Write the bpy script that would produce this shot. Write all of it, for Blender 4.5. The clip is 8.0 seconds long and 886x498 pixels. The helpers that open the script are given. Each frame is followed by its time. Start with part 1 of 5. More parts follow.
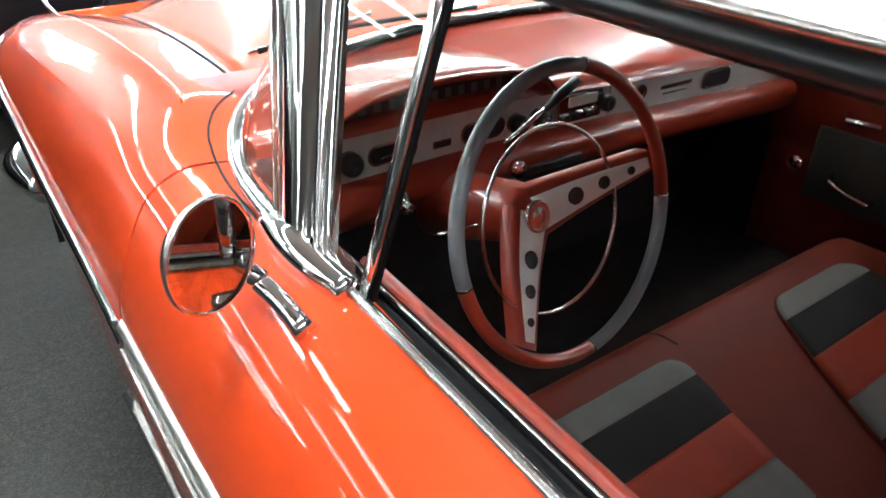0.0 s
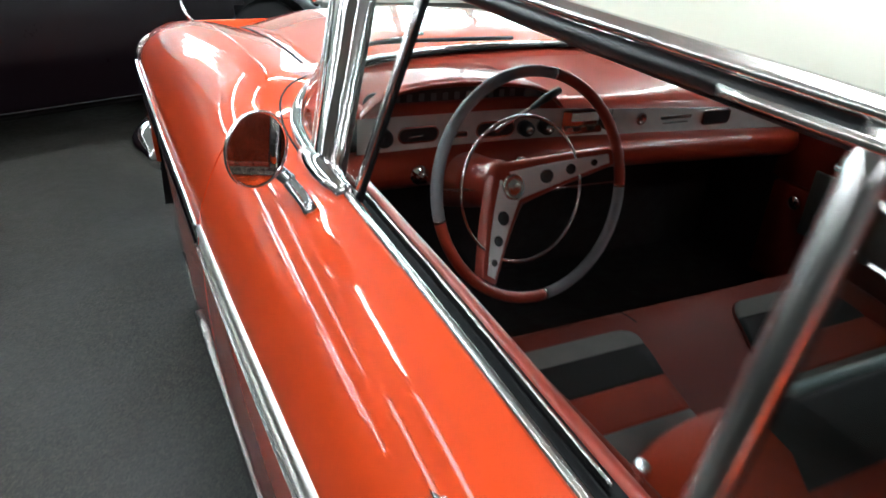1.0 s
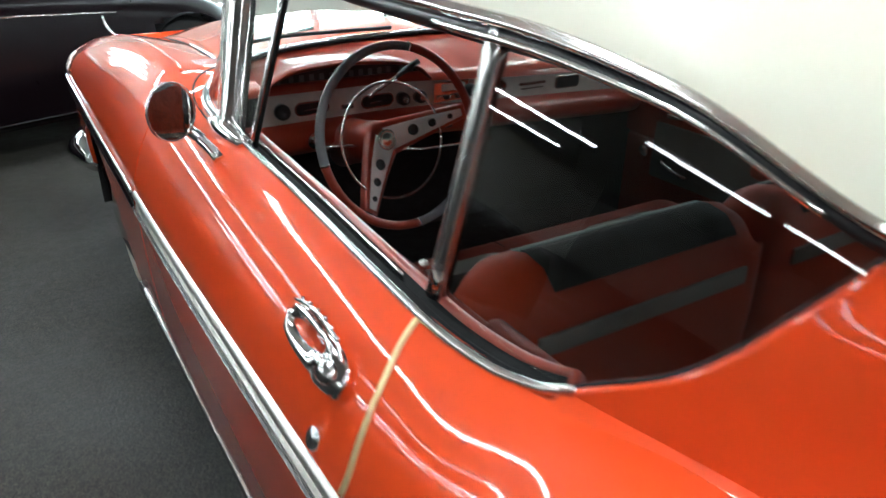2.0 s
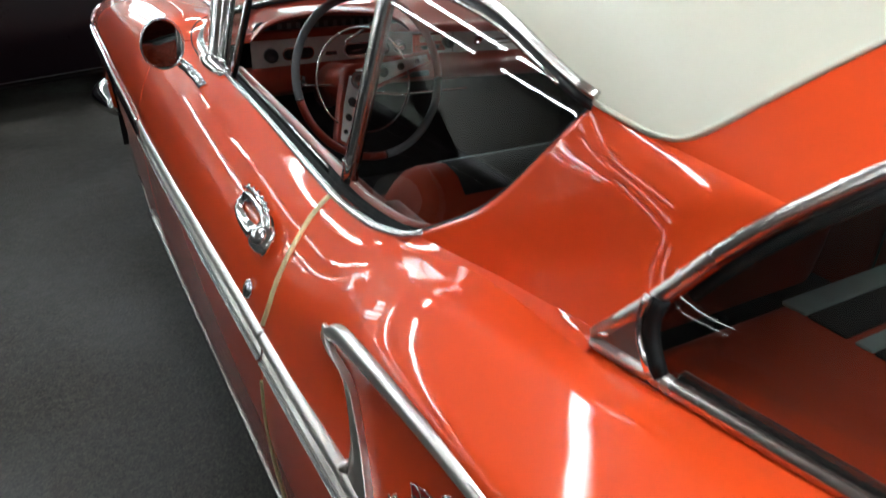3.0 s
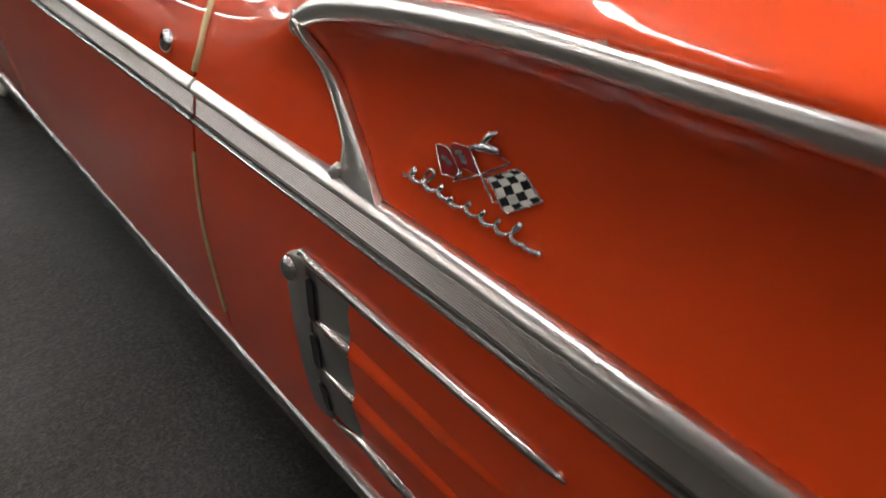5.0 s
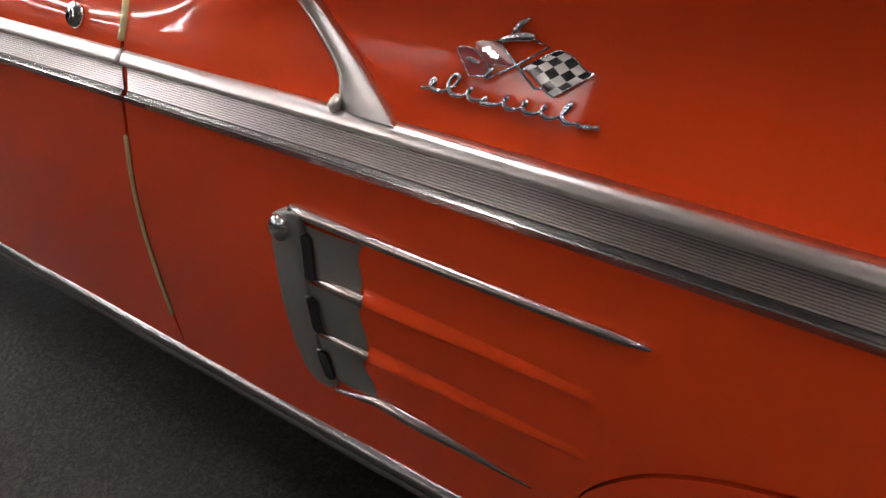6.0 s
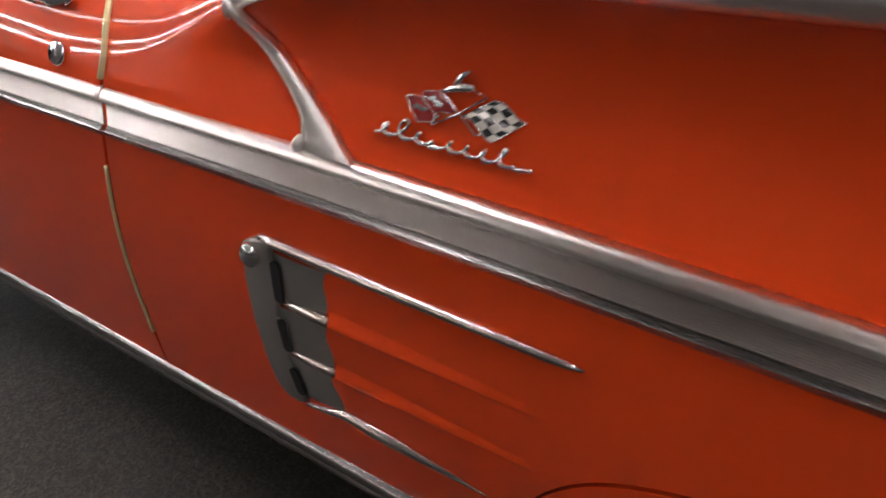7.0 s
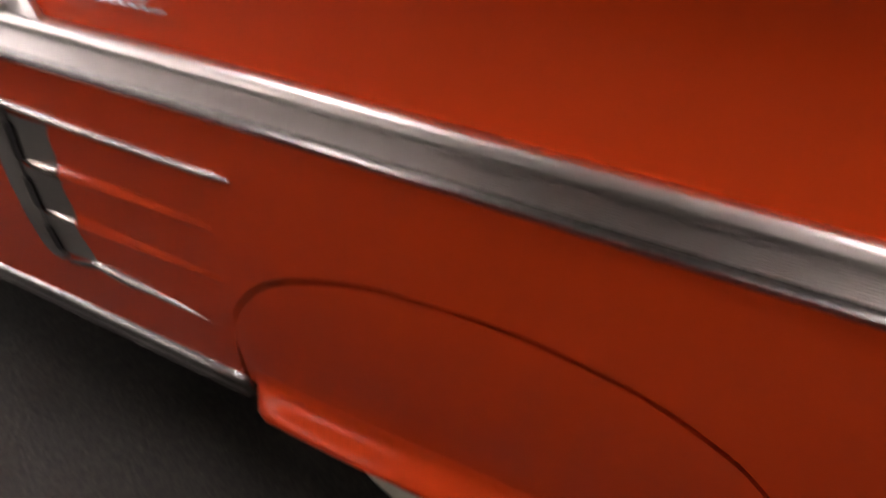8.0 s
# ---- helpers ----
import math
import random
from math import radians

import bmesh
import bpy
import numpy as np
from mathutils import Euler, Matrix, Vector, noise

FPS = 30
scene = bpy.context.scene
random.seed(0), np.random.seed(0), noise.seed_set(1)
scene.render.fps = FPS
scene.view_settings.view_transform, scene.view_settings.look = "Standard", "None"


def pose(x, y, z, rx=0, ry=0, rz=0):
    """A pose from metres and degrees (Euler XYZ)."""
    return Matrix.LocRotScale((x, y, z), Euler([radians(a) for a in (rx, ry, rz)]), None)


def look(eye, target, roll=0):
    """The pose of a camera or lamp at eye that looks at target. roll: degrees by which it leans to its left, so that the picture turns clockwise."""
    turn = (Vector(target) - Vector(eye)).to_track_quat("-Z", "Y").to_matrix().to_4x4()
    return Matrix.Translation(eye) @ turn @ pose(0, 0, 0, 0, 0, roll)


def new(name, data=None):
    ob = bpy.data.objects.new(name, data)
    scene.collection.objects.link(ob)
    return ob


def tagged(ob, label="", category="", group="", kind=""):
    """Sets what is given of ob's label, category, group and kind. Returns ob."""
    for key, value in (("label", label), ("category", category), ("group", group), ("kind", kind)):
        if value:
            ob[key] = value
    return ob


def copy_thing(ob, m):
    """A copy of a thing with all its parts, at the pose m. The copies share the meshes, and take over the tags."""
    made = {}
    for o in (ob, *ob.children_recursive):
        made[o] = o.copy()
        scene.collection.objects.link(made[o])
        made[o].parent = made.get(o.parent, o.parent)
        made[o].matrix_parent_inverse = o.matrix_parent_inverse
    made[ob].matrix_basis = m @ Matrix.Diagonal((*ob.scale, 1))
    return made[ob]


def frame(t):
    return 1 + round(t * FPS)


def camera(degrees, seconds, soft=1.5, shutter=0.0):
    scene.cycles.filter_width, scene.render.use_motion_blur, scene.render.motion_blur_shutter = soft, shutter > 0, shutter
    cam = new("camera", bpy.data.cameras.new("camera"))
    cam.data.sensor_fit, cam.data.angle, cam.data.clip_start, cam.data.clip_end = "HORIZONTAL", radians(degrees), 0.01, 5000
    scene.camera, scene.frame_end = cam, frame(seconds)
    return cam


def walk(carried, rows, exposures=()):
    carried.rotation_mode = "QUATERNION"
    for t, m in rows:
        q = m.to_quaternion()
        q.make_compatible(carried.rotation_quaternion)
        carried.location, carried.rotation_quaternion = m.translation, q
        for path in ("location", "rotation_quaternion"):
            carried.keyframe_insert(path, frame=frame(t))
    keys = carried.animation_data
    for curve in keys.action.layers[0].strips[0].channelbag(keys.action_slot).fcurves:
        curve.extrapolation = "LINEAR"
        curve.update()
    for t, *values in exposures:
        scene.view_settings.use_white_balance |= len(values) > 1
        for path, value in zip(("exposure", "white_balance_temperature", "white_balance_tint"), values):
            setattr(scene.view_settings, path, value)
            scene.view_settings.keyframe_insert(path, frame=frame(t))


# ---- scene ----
cam = camera(63.7, 8.0, shutter=0.5)
EXPOSURES = [(0.0, 0.56, 5550, 5), (0.5, 0.20, 5500, 4), (1.0, 0.01, 5450, 4), (1.7, -0.02, 5500, 4), (3.0, -0.52, 5650, 7), (4.0, -0.82, 6200, 10), (4.5, -0.58, 6200, 11), (6.0, -0.18, 6250, 22), (7.4, -0.04, 6350, 24), (8.0, -0.32, 6600, 28)]
PATH = [
    (0, (-1.099, 0.268, 1.34), (-0.072, 1.654, 0.328), 1.2),
    (0.5, (-1.158, 0.103, 1.363), (-0.14, 1.568, 0.459), 3.5),
    (1, (-1.154, -0.137, 1.353), (-0.303, 1.432, 0.453), 4.6),
    (1.5, (-1.188, -0.347, 1.366), (-0.278, 1.192, 0.469), 0.5),
    (1.7, (-1.219, -0.429, 1.37), (-0.242, 1.083, 0.499), 1.3),
    (2.8, (-1.197, -0.832, 1.362), (-0.263, 0.692, 0.464), 2.4),
    (3, (-1.192, -0.872, 1.36), (-0.304, 0.658, 0.426), 1.9),
    (3.5, (-1.246, -0.912, 1.304), (-0.366, 0.578, 0.302), 2.0),
    (4, (-1.283, -0.88, 1.2), (-0.286, 0.486, 0.131), 3.6),
    (4.5, (-1.279, -0.85, 1.12), (-0.245, 0.463, 0.022), 3.8),
    (4.7, (-1.289, -0.845, 1.105), (-0.233, 0.451, 0.007), 4.2),
    (5.8, (-1.425, -0.744, 1.007), (-0.031, 0.209, -0.064), 2.0),
    (6, (-1.451, -0.728, 0.996), (-0.026, 0.193, -0.062), 1.6),
    (6.5, (-1.473, -0.709, 0.995), (-0.013, 0.155, -0.064), 2.5),
    (7, (-1.459, -0.776, 1.048), (-0.019, 0.128, -0.005), 1.6),
    (7.5, (-1.464, -0.946, 1.068), (0.027, -0.021, 0.108), 1.9),
    (7.6, (-1.468, -0.986, 1.056), (0.051, -0.1, 0.104), 2.5),
    (8, (-1.486, -1.144, 1.013), (-0.003, -0.405, -0.107), 3.2),
]
walk(cam, [(t, look(eye, target, roll)) for t, eye, target, roll in PATH], EXPOSURES)

# ---- world and lamps ----
world = bpy.data.worlds.new("hall_air")
scene.world = world
world.use_nodes = True
world.node_tree.nodes["Background"].inputs[0].default_value = (0.5, 0.5, 0.52, 1)
world.node_tree.nodes["Background"].inputs[1].default_value = 0.02
TUBE_LIGHT, DAY_LIGHT = 52.0, 14.0


# ---- materials ----
def mat(name, color, rough=0.5, metal=0.0, coat=0.0, var=0.0, scale=8.0, bump=0.0, bscale=200.0, sheen=0.0, spec=0.5, coat_rough=0.03):
    m = bpy.data.materials.new(name)
    m.use_nodes = True
    n, l = m.node_tree.nodes, m.node_tree.links
    b = n["Principled BSDF"]
    b.inputs["Base Color"].default_value = (*color, 1)
    b.inputs["Roughness"].default_value = rough
    b.inputs["Metallic"].default_value = metal
    b.inputs["Coat Weight"].default_value = coat
    b.inputs["Coat Roughness"].default_value = coat_rough
    b.inputs["Sheen Weight"].default_value = sheen
    b.inputs["Specular IOR Level"].default_value = spec
    tc = n.new("ShaderNodeTexCoord")
    if var > 0:
        t1 = n.new("ShaderNodeTexNoise")
        t1.inputs["Scale"].default_value, t1.inputs["Detail"].default_value = scale, 6
        t2 = n.new("ShaderNodeTexNoise")
        t2.inputs["Scale"].default_value, t2.inputs["Detail"].default_value = scale * 14, 3
        mx = n.new("ShaderNodeMath")
        mx.operation = "MULTIPLY_ADD"
        mx.inputs[1].default_value = 0.4
        l.new(tc.outputs["Object"], t1.inputs["Vector"])
        l.new(tc.outputs["Object"], t2.inputs["Vector"])
        l.new(t2.outputs["Fac"], mx.inputs[0])
        l.new(t1.outputs["Fac"], mx.inputs[2])
        r = n.new("ShaderNodeMapRange")
        r.inputs[1].default_value, r.inputs[2].default_value = 0.45, 0.95
        r.inputs[3].default_value, r.inputs[4].default_value = 1 - var, 1 + var
        l.new(mx.outputs[0], r.inputs[0])
        c = n.new("ShaderNodeVectorMath")
        c.operation = "SCALE"
        c.inputs[0].default_value = color
        l.new(r.outputs[0], c.inputs["Scale"])
        l.new(c.outputs[0], b.inputs["Base Color"])
        r2 = n.new("ShaderNodeMapRange")
        r2.inputs[1].default_value, r2.inputs[2].default_value = 0.4, 1.0
        r2.inputs[3].default_value, r2.inputs[4].default_value = max(0.02, rough * (1 - var)), min(1, rough * (1 + var))
        l.new(mx.outputs[0], r2.inputs[0])
        l.new(r2.outputs[0], b.inputs["Roughness"])
    if bump > 0:
        t = n.new("ShaderNodeTexNoise")
        t.inputs["Scale"].default_value, t.inputs["Detail"].default_value = bscale, 4
        l.new(tc.outputs["Object"], t.inputs["Vector"])
        u = n.new("ShaderNodeBump")
        u.inputs["Strength"].default_value, u.inputs["Distance"].default_value = bump, 0.004
        l.new(t.outputs["Fac"], u.inputs["Height"])
        l.new(u.outputs[0], b.inputs["Normal"])
        l.new(u.outputs[0], b.inputs["Coat Normal"])
    return m


def glass_mat(name, tint, f0=0.04, rough=0.0):
    """Clear thin glass: gloss grows with the slant, alike from both sides."""
    m = bpy.data.materials.new(name)
    m.use_nodes = True
    n, l = m.node_tree.nodes, m.node_tree.links
    n.remove(n["Principled BSDF"])
    tr, gl, lw, mx = (n.new("ShaderNode" + k) for k in ("BsdfTransparent", "BsdfGlossy", "LayerWeight", "MixShader"))
    tr.inputs[0].default_value = (*tint, 1)
    gl.inputs["Roughness"].default_value = rough
    lw.inputs["Blend"].default_value = 0.5
    pw, ma = n.new("ShaderNodeMath"), n.new("ShaderNodeMath")
    pw.operation, ma.operation = "POWER", "MULTIPLY_ADD"
    pw.inputs[1].default_value, ma.inputs[1].default_value, ma.inputs[2].default_value = 4.6, 1 - f0, f0
    l.new(lw.outputs["Facing"], pw.inputs[0])
    l.new(pw.outputs[0], ma.inputs[0])
    l.new(ma.outputs[0], mx.inputs[0])
    l.new(tr.outputs[0], mx.inputs[1])
    l.new(gl.outputs[0], mx.inputs[2])
    l.new(mx.outputs[0], n["Material Output"].inputs[0])
    return m


def glow_mat(name, color, strength):
    m = bpy.data.materials.new(name)
    m.use_nodes = True
    b = m.node_tree.nodes["Principled BSDF"]
    b.inputs["Base Color"].default_value = (0.8, 0.8, 0.8, 1)
    b.inputs["Emission Color"].default_value = (*color, 1)
    b.inputs["Emission Strength"].default_value = strength
    return m


PAINT = mat("orange_paint", (0.73, 0.066, 0.0085), 0.42, 0.0, 1.0, 0.05, 3.0, 0.03, 16.0, spec=0.08, coat_rough=0.05)
PAINT.node_tree.nodes["Principled BSDF"].inputs["Coat IOR"].default_value = 1.41
PAINT_IN = mat("interior_red_paint", (0.29, 0.032, 0.013), 0.3, 0.0, 0.6, 0.06, 4.0)
IVORY = mat("ivory_roof_paint", (0.72, 0.69, 0.57), 0.55, 0.0, 0.12, 0.03, 3.0, coat_rough=0.2)
CHROME = mat("chrome", (0.78, 0.78, 0.79), 0.06, 1.0, 0.0, 0.04, 2.0)
SATIN = mat("satin_chrome", (0.80, 0.80, 0.80), 0.17, 1.0, 0.0, 0.04, 2.0)
STAINLESS = mat("stainless_trim", (0.66, 0.645, 0.62), 0.2, 1.0, 0.0, 0.05, 2.0)
PEWTER = mat("satin_pewter_moulding", (0.46, 0.44, 0.42), 0.27, 1.0, 0.0, 0.08, 5.0)
BRUSHED = mat("brushed_aluminium", (0.84, 0.80, 0.77), 0.29, 1.0, 0.0, 0.03, 1.5)
# for lower bead and sill: dark reflections from below put into the base colour
SHADED_METAL = mat("shaded_satin_metal", (0.40, 0.385, 0.375), 0.24, 1.0, 0.0, 0.04, 2.0)
# brushed aluminium again, its colour lowered to stand for dark reflections in the ribs
SHADED_RIBS = mat("shaded_rib_aluminium", (0.70, 0.665, 0.64), 0.28, 1.0, 0.0, 0.03, 1.5)
SPEAR = mat("worn_bright_spear", (0.60, 0.53, 0.49), 0.24, 1.0, 0.0, 0.02, 2.0)
DULL = mat("dull_grey_metal", (0.34, 0.33, 0.31), 0.36, 0.7, 0.0, 0.08, 4.0)
RUBBER = mat("black_rubber", (0.006, 0.006, 0.0065), 0.6, 0.0, 0.0, 0.2, 40.0, 0.15, 300.0, spec=0.2)
GAP = mat("dark_underbody", (0.008, 0.007, 0.007), 0.8, var=0.2)
BRASS = mat("old_brass_edge", (0.80, 0.70, 0.38), 0.33, 0.35, 0.0, 0.15, 20.0)
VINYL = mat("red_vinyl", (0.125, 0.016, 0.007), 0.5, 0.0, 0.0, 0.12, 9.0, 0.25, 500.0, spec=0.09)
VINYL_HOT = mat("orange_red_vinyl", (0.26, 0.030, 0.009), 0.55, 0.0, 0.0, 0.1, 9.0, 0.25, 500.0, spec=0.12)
CLOTH_GREY = mat("silver_grey_cloth", (0.16, 0.155, 0.14), 0.75, 0.0, 0.0, 0.12, 20.0, 0.5, 700.0, spec=0.3)
CLOTH_DARK = mat("charcoal_cloth", (0.017, 0.0155, 0.0145), 0.8, 0.0, 0.0, 0.15, 20.0, 0.5, 700.0, spec=0.2)
CARPET = mat("dark_carpet", (0.012, 0.006, 0.006), 0.95, 0.0, 0.0, 0.3, 30.0, 0.8, 500.0)
GREY_PLASTIC = mat("grey_wheel_plastic", (0.24, 0.255, 0.27), 0.35, 0.0, 0.3, 0.06, 10.0)
RED_PLASTIC = mat("red_wheel_plastic", (0.36, 0.045, 0.022), 0.3, 0.0, 0.5, 0.06, 10.0)
DASH_SILVER = mat("silver_dash_panel", (0.60, 0.57, 0.53), 0.45, 0.3, 0.0, 0.08, 40.0, 0.1, 600.0)
BLACK = mat("black_plastic", (0.012, 0.012, 0.013), 0.35, var=0.2)
GLASS = glass_mat("window_glass", (0.86, 0.90, 0.87))
GLASS_REAR = glass_mat("rear_window_glass", (0.86, 0.90, 0.87), 0.07)
GLASS_DARK = glass_mat("tinted_side_glass", (0.84, 0.87, 0.85), 0.10)
MIRROR = mat("mirror_glass", (0.82, 0.83, 0.83), 0.02, 1.0)
WHITE = mat("white_rubber", (0.62, 0.60, 0.50), 0.6, var=0.1, scale=20.0)
TUBE = glow_mat("fluorescent_tube", (1.0, 0.99, 0.90), TUBE_LIGHT)
TUBE_OLD = glow_mat("aged_fluorescent_tube", (1.0, 0.93, 0.82), TUBE_LIGHT * 0.29)
FIXTURE = mat("white_fixture_metal", (0.7, 0.7, 0.68), 0.5, var=0.08)


# ---- mesh helpers ----
class Smooth:
    """A smooth curve through (xs, ys) without overshoot; ys may be vectors."""

    def __init__(self, xs, ys):
        self.xs, ys = [float(x) for x in xs], np.asarray(ys, float)
        self.flat = ys.ndim == 1
        self.ys = ys[:, None] if self.flat else ys
        h = np.diff(self.xs)[:, None]
        d = np.diff(self.ys, axis=0) / h
        m = np.zeros_like(self.ys)
        m[0], m[-1] = d[0], d[-1]
        w1, w2 = 2 * h[1:] + h[:-1], h[1:] + 2 * h[:-1]
        ok = d[:-1] * d[1:] > 0
        m[1:-1] = np.where(ok, (w1 + w2) / (w1 / np.where(ok, d[:-1], 1) + w2 / np.where(ok, d[1:], 1)), 0)
        self.ms, self.n = m, len(self.xs)

    def __call__(self, q):
        xs, q = self.xs, min(max(float(q), self.xs[0]), self.xs[-1])
        i = 0
        while i < self.n - 2 and q > xs[i + 1]:
            i += 1
        h = xs[i + 1] - xs[i]
        t = (q - xs[i]) / h
        t2, t3 = t * t, t * t * t
        v = (2 * t3 - 3 * t2 + 1) * self.ys[i] + (t3 - 2 * t2 + t) * h * self.ms[i] + (3 * t2 - 2 * t3) * self.ys[i + 1] + (t3 - t2) * h * self.ms[i + 1]
        return float(v[0]) if self.flat else v


kept_curves = {}


def spl(xs, ys, q):
    k = (tuple(xs), np.asarray(ys, float).tobytes())
    if k not in kept_curves:
        kept_curves[k] = Smooth(xs, ys)
    return kept_curves[k](q)


def part(name, bm, material, parent, label="", smooth=True, kind=""):
    me = bpy.data.meshes.new(name)
    bm.normal_update()
    bm.to_mesh(me)
    bm.free()
    for p in me.polygons:
        p.use_smooth = smooth
    me.materials.append(material)
    ob = new(name, me)
    ob.parent = parent
    if label or kind:
        tagged(ob, label, kind=kind)
    return ob


def empty(name, label, category, group="", at=(0, 0, 0)):
    ob = new(name)
    ob.location = at
    return tagged(ob, label, category, group)


def grid(rows, wrap=False):
    """A sheet of quads over rows of points."""
    bm = bmesh.new()
    vs = [[bm.verts.new(p) for p in r] for r in rows]
    m = len(rows[0])
    for a, b in zip(vs, vs[1:]):
        for j in range(m if wrap else m - 1):
            k = (j + 1) % m
            bm.faces.new((a[j], b[j], b[k], a[k]))
    return bm


def lipped(bm, way, depth, crisp=False):
    """Folds the rim of a sheet over by a depth, so that it shows thickness."""
    rim = [e for e in bm.edges if e.is_boundary]
    if crisp:
        for e in rim:
            e.smooth = False
    made = bmesh.ops.extrude_edge_only(bm, edges=rim)["geom"]
    for v in made:
        if isinstance(v, bmesh.types.BMVert):
            v.co += Vector(way) * depth
    return bm


def thick(bm, depth):
    bmesh.ops.recalc_face_normals(bm, faces=bm.faces)
    bmesh.ops.solidify(bm, geom=bm.faces[:], thickness=depth)
    return bm


def sweep(path, profile, closed=True, caps=True):
    """A profile of (out, up) carried along path rows (place, out, up)."""
    bm = bmesh.new()
    rings = []
    for p, o, u in path:
        p, o, u = Vector(p), Vector(o), Vector(u)
        rings.append([bm.verts.new(p + o * a + u * b) for a, b in profile])
    n = len(profile)
    for r, s in zip(rings, rings[1:]):
        for j in range(n if closed else n - 1):
            k = (j + 1) % n
            bm.faces.new((r[j], s[j], s[k], r[k]))
    if closed and caps:
        bm.faces.new(rings[0])
        bm.faces.new(rings[-1][::-1])
    bmesh.ops.recalc_face_normals(bm, faces=bm.faces)
    return bm


def tube(points, radius, sides=10, flat=1.0, side=None):
    """A round bar along points; radius may be a list; flat squeezes it along its second axis."""
    pts = [Vector(p) for p in points]
    bm = bmesh.new()
    rings, ref = [], Vector(side) if side else None
    for i, p in enumerate(pts):
        d = (pts[min(i + 1, len(pts) - 1)] - pts[max(i - 1, 0)]).normalized()
        if ref is None:
            ref = d.orthogonal()
        a = (ref - d * ref.dot(d)).normalized()
        ref, b = a, d.cross(a)
        r = radius[i] if isinstance(radius, (list, tuple)) else radius
        rings.append([bm.verts.new(p + a * r * math.cos(w) + b * r * flat * math.sin(w)) for w in (2 * math.pi * k / sides for k in range(sides))])
    for r, s in zip(rings, rings[1:]):
        for j in range(sides):
            k = (j + 1) % sides
            bm.faces.new((r[j], r[k], s[k], s[j]))
    bm.faces.new(rings[0][::-1])
    bm.faces.new(rings[-1])
    return bm


def curve(points, n=24):
    """n + 1 places along a smooth curve through points."""
    pts = np.array(points, float)
    d = np.r_[0, np.cumsum(np.linalg.norm(np.diff(pts, axis=0), axis=1))]
    return [tuple(spl(d, pts, q)) for q in np.linspace(0, d[-1], n + 1)]


def box(size, at=(0, 0, 0), bevel=0.0, seg=2, turn=None):
    bm = bmesh.new()
    bmesh.ops.create_cube(bm, size=1)
    bmesh.ops.scale(bm, vec=size, verts=bm.verts)
    if bevel:
        bmesh.ops.bevel(bm, geom=bm.edges[:], offset=bevel, segments=seg, profile=0.5, affect="EDGES")
    m = Matrix.Translation(at) @ (turn if turn else Matrix())
    bmesh.ops.transform(bm, matrix=m, verts=bm.verts)
    return bm


def lathe(profile, m=Matrix(), sides=28):
    """Rings of (radius, height) about z, laid by m."""
    rows = [[m @ Vector((r * math.cos(w), r * math.sin(w), h)) for w in (2 * math.pi * k / sides for k in range(sides))] for r, h in profile]
    bm = grid(rows, wrap=True)
    for r in (0, -1):
        if profile[r][0] > 1e-4:
            bm.verts.ensure_lookup_table()
            k = 0 if r == 0 else len(profile) - 1
            bm.faces.new([bm.verts[k * sides + j] for j in range(sides)])
    bmesh.ops.remove_doubles(bm, verts=bm.verts, dist=1e-6)
    bmesh.ops.recalc_face_normals(bm, faces=bm.faces)
    return bm


def prism(outline, m, depth, bevel=0.0):
    """A plate with that outline (x, y), of that depth along z, laid by m."""
    bm = bmesh.new()
    f = bm.faces.new([bm.verts.new((x, y, 0)) for x, y in outline])
    g = bmesh.ops.extrude_face_region(bm, geom=[f])["geom"]
    for v in g:
        if isinstance(v, bmesh.types.BMVert):
            v.co.z += depth
    if bevel:
        bmesh.ops.bevel(bm, geom=[e for e in bm.edges if all(v.co.z > depth * 0.5 for v in e.verts)], offset=bevel, segments=2, profile=0.5, affect="EDGES")
    bmesh.ops.transform(bm, matrix=m, verts=bm.verts)
    bmesh.ops.recalc_face_normals(bm, faces=bm.faces)
    return bm


def join(*bms):
    me = bpy.data.meshes.new("joint")
    out = bmesh.new()
    for b in bms:
        b.to_mesh(me)
        out.from_mesh(me)
        b.free()
    bpy.data.meshes.remove(me)
    return out


def rounded(w, h, r, n=5):
    """The outline of a plate w by h with rounded corners."""
    out = []
    for cx, cy, a in ((w / 2 - r, h / 2 - r, 0), (-w / 2 + r, h / 2 - r, 90), (-w / 2 + r, -h / 2 + r, 180), (w / 2 - r, -h / 2 + r, 270)):
        out += [(cx + r * math.cos(radians(a + 90 * k / n)), cy + r * math.sin(radians(a + 90 * k / n))) for k in range(n + 1)]
    return out


